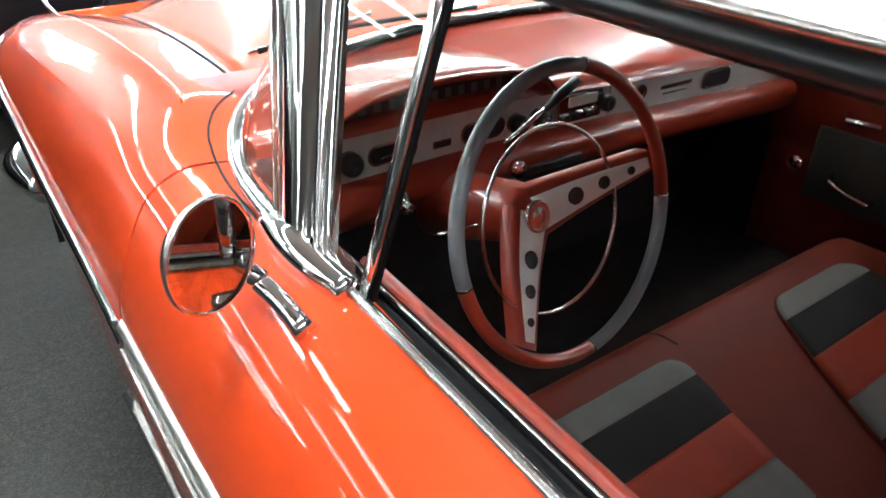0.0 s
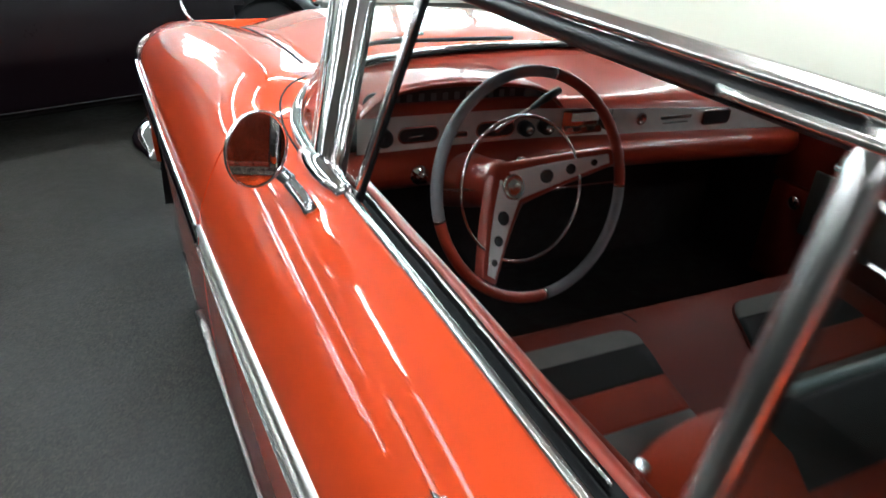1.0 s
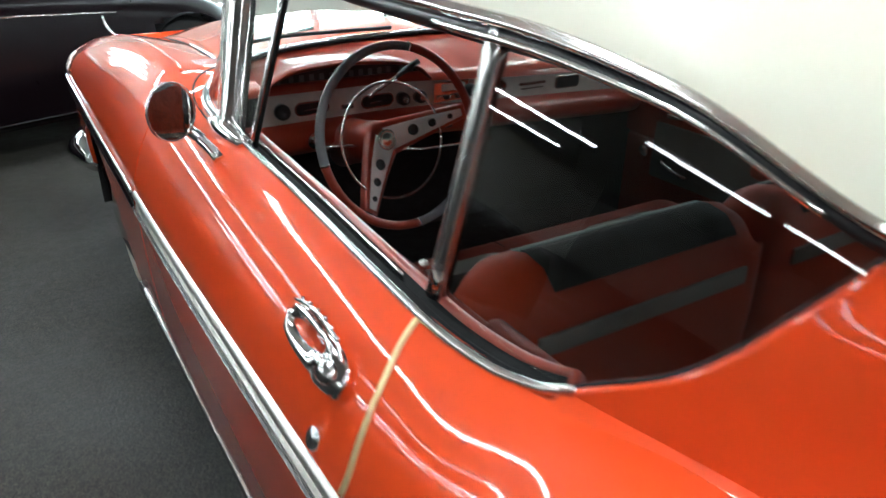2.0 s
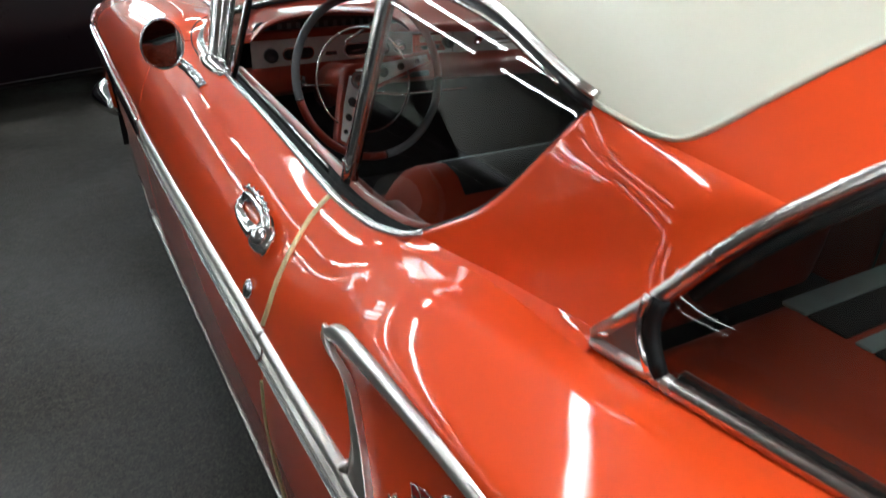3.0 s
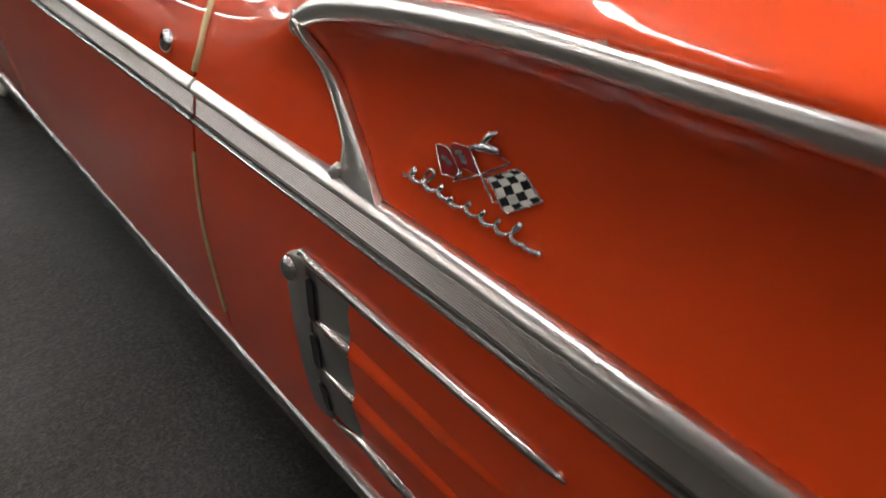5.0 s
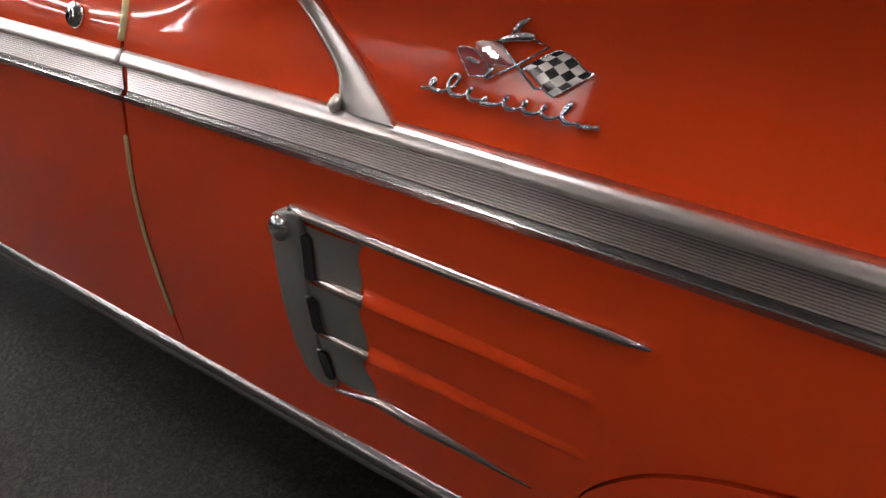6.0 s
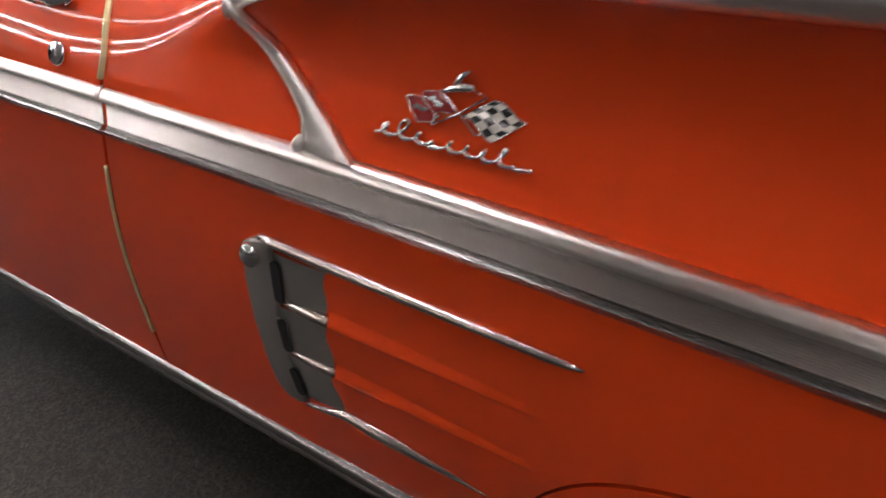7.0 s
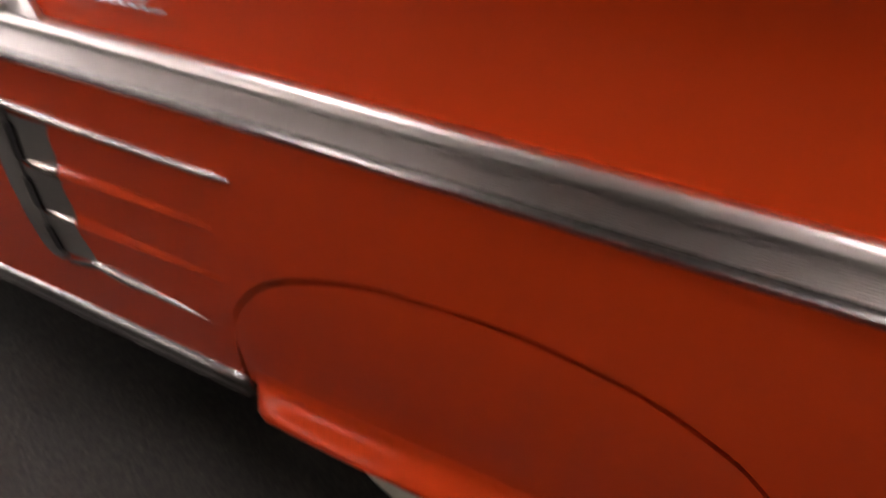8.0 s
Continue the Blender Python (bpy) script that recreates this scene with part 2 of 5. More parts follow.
# ---- hall ----
def concrete():
    m = mat("worn_dark_concrete", (0.0172, 0.0148, 0.0110), 0.6, 0.0, 0.0, 0.42, 1.6, 0.5, 90.0)
    n, l = m.node_tree.nodes, m.node_tree.links
    b = n["Principled BSDF"]
    old = b.inputs["Base Color"].links[0].from_socket
    tc = next(k for k in n if k.type == "TEX_COORD")
    v = n.new("ShaderNodeTexVoronoi")
    v.inputs["Scale"].default_value = 240.0
    g = n.new("ShaderNodeTexNoise")
    g.inputs["Scale"].default_value, g.inputs["Detail"].default_value = 48.0, 10
    l.new(tc.outputs["Object"], v.inputs["Vector"])
    l.new(tc.outputs["Object"], g.inputs["Vector"])
    lum = n.new("ShaderNodeSeparateColor")
    l.new(v.outputs["Color"], lum.inputs[0])
    ad = n.new("ShaderNodeMath")
    ad.operation = "MULTIPLY"
    l.new(lum.outputs[0], ad.inputs[0])
    l.new(g.outputs["Fac"], ad.inputs[1])
    r = n.new("ShaderNodeMapRange")
    r.inputs[1].default_value, r.inputs[2].default_value, r.inputs[3].default_value, r.inputs[4].default_value = 0.04, 0.6, 0.25, 2.7
    l.new(ad.outputs[0], r.inputs[0])
    c = n.new("ShaderNodeVectorMath")
    c.operation = "SCALE"
    l.new(old, c.inputs[0])
    l.new(r.outputs[0], c.inputs["Scale"])
    l.new(c.outputs[0], b.inputs["Base Color"])
    return m


FLOOR_MAT = concrete()
WALL_MAT = mat("painted_block_wall", (0.25, 0.245, 0.23), 0.8, 0.0, 0.0, 0.1, 2.0, 0.3, 60.0)
PALE_WALL = mat("pale_painted_wall", (0.66, 0.64, 0.58), 0.8, 0.0, 0.0, 0.08, 2.0, 0.3, 60.0)
CEIL_MAT = mat("white_ceiling", (0.42, 0.41, 0.37), 0.9, 0.0, 0.0, 0.12, 1.5)
X0, X1, Y0, Y1, H = -18.0, 9.0, -9.0, 8.7, 3.1
BAY_X, BAY_Y = -3.1, 14.7
tagged(part("floor", box((X1 - X0, BAY_Y - Y0, 0.1), ((X0 + X1) / 2, (Y0 + BAY_Y) / 2, -0.05)), FLOOR_MAT, None, smooth=False), "dark worn concrete floor of the hall", "floor", kind="structure")
tagged(part("ceiling", box((X1 - X0, BAY_Y - Y0, 0.1), ((X0 + X1) / 2, (Y0 + BAY_Y) / 2, H + 0.05)), CEIL_MAT, None, smooth=False), "white painted ceiling with rows of tube lamps", "ceiling", kind="structure")
for wname, size, at, mm in (("wall_west", (0.2, BAY_Y - Y0, H), (X0 - 0.1, (Y0 + BAY_Y) / 2, H / 2), WALL_MAT), ("wall_east", (0.2, Y1 - Y0, H), (X1 + 0.1, (Y0 + Y1) / 2, H / 2), PALE_WALL),
                            ("wall_south", (X1 - X0, 0.2, H), ((X0 + X1) / 2, Y0 - 0.1, H / 2), WALL_MAT), ("wall_bay_side", (0.2, BAY_Y - Y1 - 0.2, H), (BAY_X + 0.1, (BAY_Y + Y1 + 0.2) / 2, H / 2), PALE_WALL),
                            ("wall_bay_end", (BAY_X + 0.2 - X0, 0.2, H), ((X0 + BAY_X + 0.2) / 2, BAY_Y + 0.1, H / 2), PALE_WALL)):
    tagged(part(wname, box(size, at), mm, None, smooth=False), "plain painted wall of the hall", "wall", kind="structure")


# end wall with a wide window and a small one
WINDOWS = ((1.35, 8.6, 0.7, 2.98, 6), (-2.0, -0.75, 1.4, 2.6, 4))
solid = [(BAY_X, WINDOWS[1][0], 0, H), (WINDOWS[1][1], WINDOWS[0][0], 0, H), (WINDOWS[0][1], X1, 0, H)]
for xa, xb, za, zb, k in WINDOWS:
    solid += [(xa, xb, 0, za), (xa, xb, zb, H)]
north = join(*[box((xb - xa, 0.2, zb - za), ((xa + xb) / 2, Y1 + 0.1, (za + zb) / 2)) for xa, xb, za, zb in solid])
tagged(part("wall_north", north, PALE_WALL, None, smooth=False), "plain painted wall with bright windows", "wall", kind="structure")
for num, (xa, xb, za, zb, n) in enumerate(WINDOWS):
    window = tagged(empty("window_%d" % (num + 1), "bright window with white bars in the end wall", "window"), kind="structure")
    for k in range(n + 1):
        x = xa + (xb - xa) * k / n
        part("window_frame", box((0.1, 0.1, zb - za), (x + (0.05 if k == 0 else -0.05 if k == n else 0), Y1 + 0.05, (za + zb) / 2), 0.01), FIXTURE, window, smooth=False)
        if k < n:
            ob = part("pane", box(((xb - xa) / n - 0.1, 0.01, zb - za), (x + (xb - xa) / n / 2, Y1 + 0.06, (za + zb) / 2)), GLASS, window, smooth=False)
            ob.visible_shadow = False
sky = part("backdrop", box((14.5, 0.02, 6), (4.5, Y1 + 2.5, 2.4)), glow_mat("bright_daylight", (0.95, 0.98, 1.0), DAY_LIGHT), None, smooth=False)
tagged(sky, "bright overcast daylight outside the window", "backdrop", kind="structure")


def ceiling_light(m, glow):
    lamp = empty("ceiling_light", "long white fluorescent tube fixture under the ceiling", "lamp", "tube lamps under the ceiling")
    part("housing", box((0.2, 2.44, 0.05), (0, 0, -0.025), 0.008), FIXTURE, lamp, smooth=False)
    for dx in (-0.038, 0.038):
        part("fluorescent_tube", tube([(dx, -1.19, -0.075), (dx, 1.19, -0.075)], 0.026, 10), glow, lamp, "glowing white tube")
        for dy in (-1.2, 1.2):
            part("socket", box((0.03, 0.02, 0.06), (dx, dy, -0.07), 0.004), FIXTURE, lamp, smooth=False)
    lamp.matrix_basis = m
    return lamp


# rows of lamps run across the hall, at a slant to the coupe
SLANT = 115.5
ROW, STEP = Vector((-0.903, -0.4305, 0)), Vector((-0.4305, 0.903, 0))
LAMPS = []
for c, starts in ((1.25, (-8.2, -5.2, -2.6, 0.1)), (4.4, (-6.0, -3.0, 0.0, 2.6)), (7.6, (-4.0, -1.4, 1.2)), (-2.4, (-5.6, -2.8, 0.2)), (-5.8, (-4.0, -1.0))):
    for k in starts:
        p = STEP * c + ROW * k
        if X0 + 1.3 < p.x < X1 - 1.3 and Y0 + 1 < p.y < Y1 - 1:
            LAMPS.append((p.x, p.y))
LAMPS += [(-0.95, -1.7), (-3.4, -2.6), (-6.4, -2.0)]
first = ceiling_light(pose(*LAMPS[0], H, 0, 0, SLANT), TUBE)
for x, y in LAMPS[1:]:
    if x > -3:
        copy_thing(first, pose(x, y, H, 0, 0, SLANT))
# the rows go on into the far bay
BAY = ((-5.9, 4.24), (-8.25, 3.24), (-9.53, 5.78), (-12.0, 4.6), (-7.03, 10.6), (-9.4, 9.5), (-4.9, 11.6), (-8.4, 13.5), (-11.2, 12.2))
old = ceiling_light(pose(-4.24, 2.85, H, 0, 0, SLANT), TUBE_OLD)
for x, y in LAMPS:
    if -10.5 < x <= -3 and abs(x + 4.24) > 0.02:
        copy_thing(old, pose(x, y, H, 0, 0, SLANT))
for x, y in BAY:
    copy_thing(first if y > 9 else old, pose(x, y, H, 0, 0, SLANT))

# ---- the car: body surface ----
car = empty("vintage_coupe", "glossy orange two-door hardtop coupe with ivory roof and chrome trim", "car")

# stations along the car: rows of (x, z) from the top edge of the flank down to the sill
FLANK = {
    -2.35: ((-0.62, 0.90), (-0.74, 0.935), (-0.84, 0.93), (-0.88, 0.90), (-0.885, 0.83), (-0.89, 0.755), (-0.89, 0.705), (-0.885, 0.55), (-0.87, 0.42), (-0.84, 0.30)),
    -1.5: ((-0.70, 0.975), (-0.79, 1.0), (-0.90, 0.985), (-0.981, 0.968), (-0.955, 0.898), (-0.972, 0.765), (-0.982, 0.71), (-0.978, 0.55), (-0.965, 0.42), (-0.94, 0.27)),
    -0.9: ((-0.742, 1.0), (-0.83, 1.018), (-0.92, 1.0), (-0.987, 0.974), (-0.945, 0.901), (-0.970, 0.762), (-0.985, 0.705), (-0.982, 0.55), (-0.97, 0.42), (-0.945, 0.27)),
    -0.55: ((-0.798, 0.988), (-0.86, 0.999), (-0.928, 0.982), (-0.977, 0.956), (-0.934, 0.894), (-0.969, 0.757), (-0.985, 0.70), (-0.982, 0.55), (-0.97, 0.42), (-0.945, 0.27)),
    -0.3: ((-0.803, 0.966), (-0.86, 0.968), (-0.925, 0.948), (-0.965, 0.912), (-0.940, 0.865), (-0.975, 0.754), (-0.985, 0.697), (-0.982, 0.55), (-0.97, 0.42), (-0.947, 0.27)),
    -0.1: ((-0.828, 0.928), (-0.87, 0.915), (-0.922, 0.878), (-0.953, 0.838), (-0.970, 0.79), (-0.981, 0.75), (-0.985, 0.693), (-0.982, 0.55), (-0.97, 0.42), (-0.95, 0.27)),
    0.1: ((-0.838, 0.918), (-0.873, 0.903), (-0.915, 0.868), (-0.948, 0.828), (-0.968, 0.787), (-0.981, 0.748), (-0.985, 0.69), (-0.982, 0.55), (-0.97, 0.42), (-0.95, 0.27)),
    0.8: ((-0.808, 0.924), (-0.858, 0.914), (-0.908, 0.882), (-0.945, 0.835), (-0.966, 0.787), (-0.979, 0.745), (-0.983, 0.685), (-0.98, 0.55), (-0.968, 0.42), (-0.95, 0.27)),
    1.2: ((-0.785, 0.935), (-0.85, 0.925), (-0.903, 0.89), (-0.94, 0.838), (-0.962, 0.785), (-0.975, 0.738), (-0.978, 0.675), (-0.975, 0.55), (-0.965, 0.42), (-0.948, 0.27)),
    1.42: ((-0.685, 0.962), (-0.78, 0.972), (-0.875, 0.928), (-0.93, 0.86), (-0.955, 0.79), (-0.97, 0.736), (-0.973, 0.672), (-0.97, 0.55), (-0.96, 0.42), (-0.945, 0.27)),
    1.75: ((-0.655, 0.948), (-0.772, 0.966), (-0.872, 0.925), (-0.927, 0.855), (-0.952, 0.79), (-0.967, 0.737), (-0.97, 0.674), (-0.965, 0.55), (-0.955, 0.42), (-0.94, 0.27)),
    2.2: ((-0.625, 0.905), (-0.768, 0.932), (-0.868, 0.895), (-0.92, 0.835), (-0.945, 0.785), (-0.96, 0.738), (-0.962, 0.678), (-0.957, 0.55), (-0.945, 0.42), (-0.93, 0.27)),
    2.6: ((-0.60, 0.845), (-0.775, 0.875), (-0.86, 0.85), (-0.91, 0.81), (-0.935, 0.775), (-0.948, 0.735), (-0.95, 0.68), (-0.942, 0.55), (-0.93, 0.42), (-0.91, 0.30)),
    2.70: ((-0.59, 0.82), (-0.77, 0.852), (-0.85, 0.832), (-0.90, 0.80), (-0.925, 0.77), (-0.938, 0.733), (-0.94, 0.68), (-0.93, 0.55), (-0.915, 0.42), (-0.89, 0.31)),
}
STATIONS = sorted(FLANK)
ROWS_AT = np.array([FLANK[y] for y in STATIONS]).reshape(len(STATIONS), -1)
ALONG = Smooth(STATIONS, ROWS_AT)
seen_rows = {}


def rows_at(y):
    k = round(y, 5)
    if k not in seen_rows:
        soft = sum(w * ALONG(y + d) for d, w in ((-0.07, 1), (-0.035, 2), (0.0, 3), (0.035, 2), (0.07, 1))) / 9
        seen_rows[k] = Smooth(range(10), soft.reshape(-1, 2))
    return seen_rows[k].ys


def across(y):
    rows_at(y)
    return seen_rows[round(y, 5)]


def soft_across(y, u):
    f, d = across(y), min(0.36, u, 9 - u)
    return (f(u - d) + 2 * f(u) + f(u + d)) / 4


def flank(y, u, side=-1):
    """A place of the flank; u runs from 0 at the top edge to 9 at the sill. side -1: the driver's."""
    x, z = soft_across(y, u)
    return Vector((-side * x, y, z))


def u_at(y, z, low=9.0):
    """The u at which the flank has that height, below its crown."""
    a, b = 1.5, low
    for _ in range(15):
        c = (a + b) / 2
        if soft_across(y, c)[1] > z:
            a = c
        else:
            b = c
    return (a + b) / 2


def skin(y, z, lift=0.0):
    """A place on the driver's flank at that height, and the way out of it."""
    u = u_at(y, z)
    p = flank(y, u)
    n = (flank(y + 0.004, u) - flank(y - 0.004, u)).cross(flank(y, min(9, u + 0.02)) - flank(y, u - 0.02)).normalized()
    if n.x > 0:
        n = -n
    return p + n * lift, n


def panel(ya, yb, ua, ub, ny, nu, side=-1, lip=0.014, crisp=False):
    """A sheet of the flank between the cuts ya(u) and yb(u) and between ua(y) and ub(y)."""
    rows = []
    for i in range(ny + 1):
        t = i / ny
        row = []
        for j in range(nu + 1):
            s = j / nu
            y = ya(4.5) + (yb(4.5) - ya(4.5)) * t
            u = ua(y) + (ub(y) - ua(y)) * s
            y = ya(u) + (yb(u) - ya(u)) * t
            u = ua(y) + (ub(y) - ua(y)) * s
            row.append(flank(y, u, side))
        rows.append(row)
    return lipped(grid(rows), (-side * 1.0, 0, -0.25), lip, crisp)


def rear_cut(u):
    return spl((0, 1, 2, 3, 4, 5, 6, 7, 8, 9), (0.082, 0.062, 0.035, 0.018, 0.012, 0.018, 0.03, 0.052, 0.06, 0.062), u)


def front_cut(u):
    return spl((0, 0.3, 0.9, 1.5, 2.05, 2.6, 3.2, 5, 7, 9), (1.185, 1.196, 1.214, 1.223, 1.229, 1.221, 1.213, 1.208, 1.210, 1.215), u)


ARCH = ((-1.32, 0.27), (-1.3, 0.40), (-1.237, 0.476), (-1.192, 0.512), (-1.079, 0.552), (-0.963, 0.564), (-0.833, 0.556), (-0.729, 0.531), (-0.661, 0.498), (-0.61, 0.447), (-0.585, 0.40), (-0.575, 0.34), (-0.574, 0.27))


def arch_z(y):
    return spl([a for a, _ in ARCH], [b for _, b in ARCH], y) if ARCH[0][0] < y < ARCH[-1][0] else 0.0


def wheel_cut(y):
    if y > 2.40:
        return 0.43
    return 0.37 + math.sqrt(max(0.0, 0.36**2 - (y - 2.055) ** 2)) * 0.8 if y > 1.695 else 0.0


def bottom_u(y, cut):
    z = cut(y)
    return u_at(y, z) if z > 0.275 else 9.0


G = 0.003
for side in (-1, 1):
    part("door", panel(lambda u: rear_cut(u) + G, lambda u: front_cut(u) - G, lambda y: 0.0, lambda y: 9.0, 60, 48, side, 0.014, True), PAINT, car)
    part("quarter_panel", panel(lambda u: -2.35, lambda u: rear_cut(u) - G, lambda y: 0.0, lambda y: bottom_u(y, arch_z), 190 if side < 0 else 60, 54 if side < 0 else 30, side, 0.02, True), PAINT, car)
    part("fender_skirt", panel(lambda u: -1.318, lambda u: -0.577, lambda y: min(u_at(y, max(arch_z(y) - 0.007, 0.262)), 8.9), lambda y: 9.0, 120 if side < 0 else 40, 12, side, 0.02, True), PAINT, car)
    part("front_fender", panel(lambda u: front_cut(u) + G, lambda u: 2.70, lambda y: 0.0, lambda y: bottom_u(y, wheel_cut), 110, 40, side, 0.014, True), PAINT, car)
    # dark inner shell behind the panel gaps
    shell = grid([[flank(y, u, side) + Vector((-side * 0.022, 0, -0.012)) for u in np.linspace(0, 9, 19)] for y in np.linspace(-2.3, 2.66, 60)])
    bmesh.ops.delete(shell, geom=[f for f in shell.faces if (f.calc_center_median().yz - Vector((2.055, 0.345))).length < 0.37], context="FACES")
    part("inner_body", shell, GAP, car)
    # dark wheel housing behind the front opening
    round_way = [(2.055 + 0.41 * math.cos(a), 0.345 + 0.41 * math.sin(a)) for a in np.linspace(-0.25, math.pi + 0.25, 24)]
    part("wheel_housing", grid([[Vector((side * x, y, z)) for y, z in round_way] for x in (0.925, 0.80, 0.68, 0.56)] + [[Vector((side * 0.56, 2.055 + (y - 2.055) * k, 0.345 + (z - 0.345) * k)) for y, z in round_way] for k in (0.6, 0.2)]), GAP, car)

# ---- the car: greenhouse ----
S_AT = (0.0, 0.25, 0.5, 0.65, 0.8, 1.0)
V_AT = (0.0, 0.15, 0.3, 0.4, 0.5, 0.7, 1.0)
TOP = (
    ((-0.800, 0.95, 0.930), (-0.816, 0.5, 0.925), (-0.832, 0.1, 0.920), (-0.815, -0.14, 0.942), (-0.802, -0.33, 0.970), (-0.806, -0.487, 1.000)),
    ((-0.772, 0.97, 1.020), (-0.788, 0.5, 1.020), (-0.796, 0.1, 1.020), (-0.790, -0.15, 1.020), (-0.780, -0.36, 1.035), (-0.785, -0.528, 1.055)),
    ((-0.733, 1.00, 1.150), (-0.752, 0.5, 1.140), (-0.758, 0.1, 1.130), (-0.757, -0.15, 1.120), (-0.754, -0.36, 1.115), (-0.753, -0.558, 1.108)),
    ((-0.690, 1.13, 1.267), (-0.715, 0.5, 1.255), (-0.722, 0.1, 1.250), (-0.728, -0.15, 1.226), (-0.732, -0.36, 1.168), (-0.725, -0.588, 1.148)),
    ((-0.604, 1.16, 1.322), (-0.640, 0.5, 1.328), (-0.648, 0.1, 1.322), (-0.652, -0.15, 1.295), (-0.655, -0.38, 1.250), (-0.645, -0.635, 1.200)),
    ((-0.356, 1.20, 1.358), (-0.380, 0.5, 1.385), (-0.390, 0.1, 1.388), (-0.395, -0.17, 1.375), (-0.400, -0.42, 1.345), (-0.420, -0.71, 1.258)),
    ((0.0, 1.22, 1.366), (0.0, 0.5, 1.405), (0.0, 0.1, 1.410), (0.0, -0.2, 1.400), (0.0, -0.48, 1.375), (0.0, -0.80, 1.290)),
)
TOP_ROWS = np.array(TOP)
TOP_CURVES = [Smooth(S_AT, row) for row in TOP_ROWS]
seen_top = {}


def top(s, v, side=-1, lift=0.0):
    """The surface of roof and side windows: s from the windscreen back, v from the belt up to the middle of the roof."""
    k = round(s, 5)
    if k not in seen_top:
        seen_top[k] = Smooth(V_AT, np.array([c(s) for c in TOP_CURVES]))
    x, y, z = seen_top[k](v)
    return Vector((-side * x, y, z))


def s_edge(v):
    return spl((0, 0.15, 0.3, 0.4), (0.65, 0.72, 0.772, 0.8), v)


def white_end(v):
    return spl((0.4, 0.408, 0.42, 0.45, 0.5, 0.7, 1.0), (0.865, 0.885, 0.895, 0.903, 0.907, 0.905, 0.905), v)


def ease(k):
    k = max(0.0, min(1.0, k))
    return k * k * (3 - 2 * k)


def sail(v, t, side):
    """The sail panel: t from the side window back to the rear window, fuller below the roof's edge."""
    w = v / 0.4
    full = 0.009 * 12.2 * w ** 4 * (1 - w) * ease(t / 0.4) * ease((1 - t) / 0.3)
    return top(s_edge(v) + (1 - s_edge(v)) * t, v, side) + Vector((side * full * 0.94, 0, full * 0.34))


def both(f, rows):
    """The half sheet and its mirror image as one sheet."""
    half = [[f(*q) for q in r] for r in rows]
    return grid([r + [Vector((-p.x, p.y, p.z)) for p in r[-2::-1]] for r in half])


vs_roof = [0.4, 0.403, 0.408, 0.414, 0.42, 0.43, 0.44] + list(np.linspace(0.46, 1.0, 20))
part("roof", both(lambda s, v: top(s * white_end(v), v), [[(s, v) for v in vs_roof] for s in np.linspace(0, 1, 40)]), IVORY, car, "ivory painted roof panel")
part("rear_roof", both(lambda s, v: top(white_end(v) + 0.003 + (1 - white_end(v) - 0.003) * s, v), [[(s, v) for v in vs_roof] for s in np.linspace(0, 1, 14)]), PAINT, car)
for sgn in (1, -1):
    rim = [top(s, 0.4) for s in np.linspace(0.8, 0.865, 8)] + [top(white_end(v), v) for v in vs_roof]
    part("roof_bead", tube([Vector((sgn * -1 * -q.x, q.y, q.z)) + Vector((0, 0, 0.001)) for q in rim], 0.003, 6), IVORY, car)
part("headliner", both(lambda s, v: top(s, v) - Vector((0, 0, 0.025)), [[(s, v) for v in np.linspace(0.42, 1, 14)] for s in np.linspace(0, 1, 20)]), mat("grey_headliner", (0.16, 0.15, 0.14), 0.9, var=0.1), car, "grey cloth headliner")
for side in (-1, 1):
    part("sail_panel", lipped(grid([[sail(v, t, side) for v in np.linspace(0, 0.4, 32)] for t in np.linspace(0, 1, 36)]), (-side * 0.9, 0, -0.3), 0.02), PAINT, car)
    part("sail_foot", grid([[sail(0.012, t, side).lerp(flank(sail(0, t, side).y, 0.35, side), k) + Vector((side * 0.0015 * math.sin(math.pi * k), 0, -0.004 * math.sin(math.pi * k))) for k in np.linspace(0, 1, 7)] for t in np.linspace(0, 1, 30)]), PAINT, car)
    part("sail_lining", grid([[top(s_edge(v) + (1 - s_edge(v)) * t, v, side) + Vector((-side * 0.045, 0, -0.01)) for v in np.linspace(0, 0.4, 8)] for t in np.linspace(0, 1, 10)]), VINYL, car)

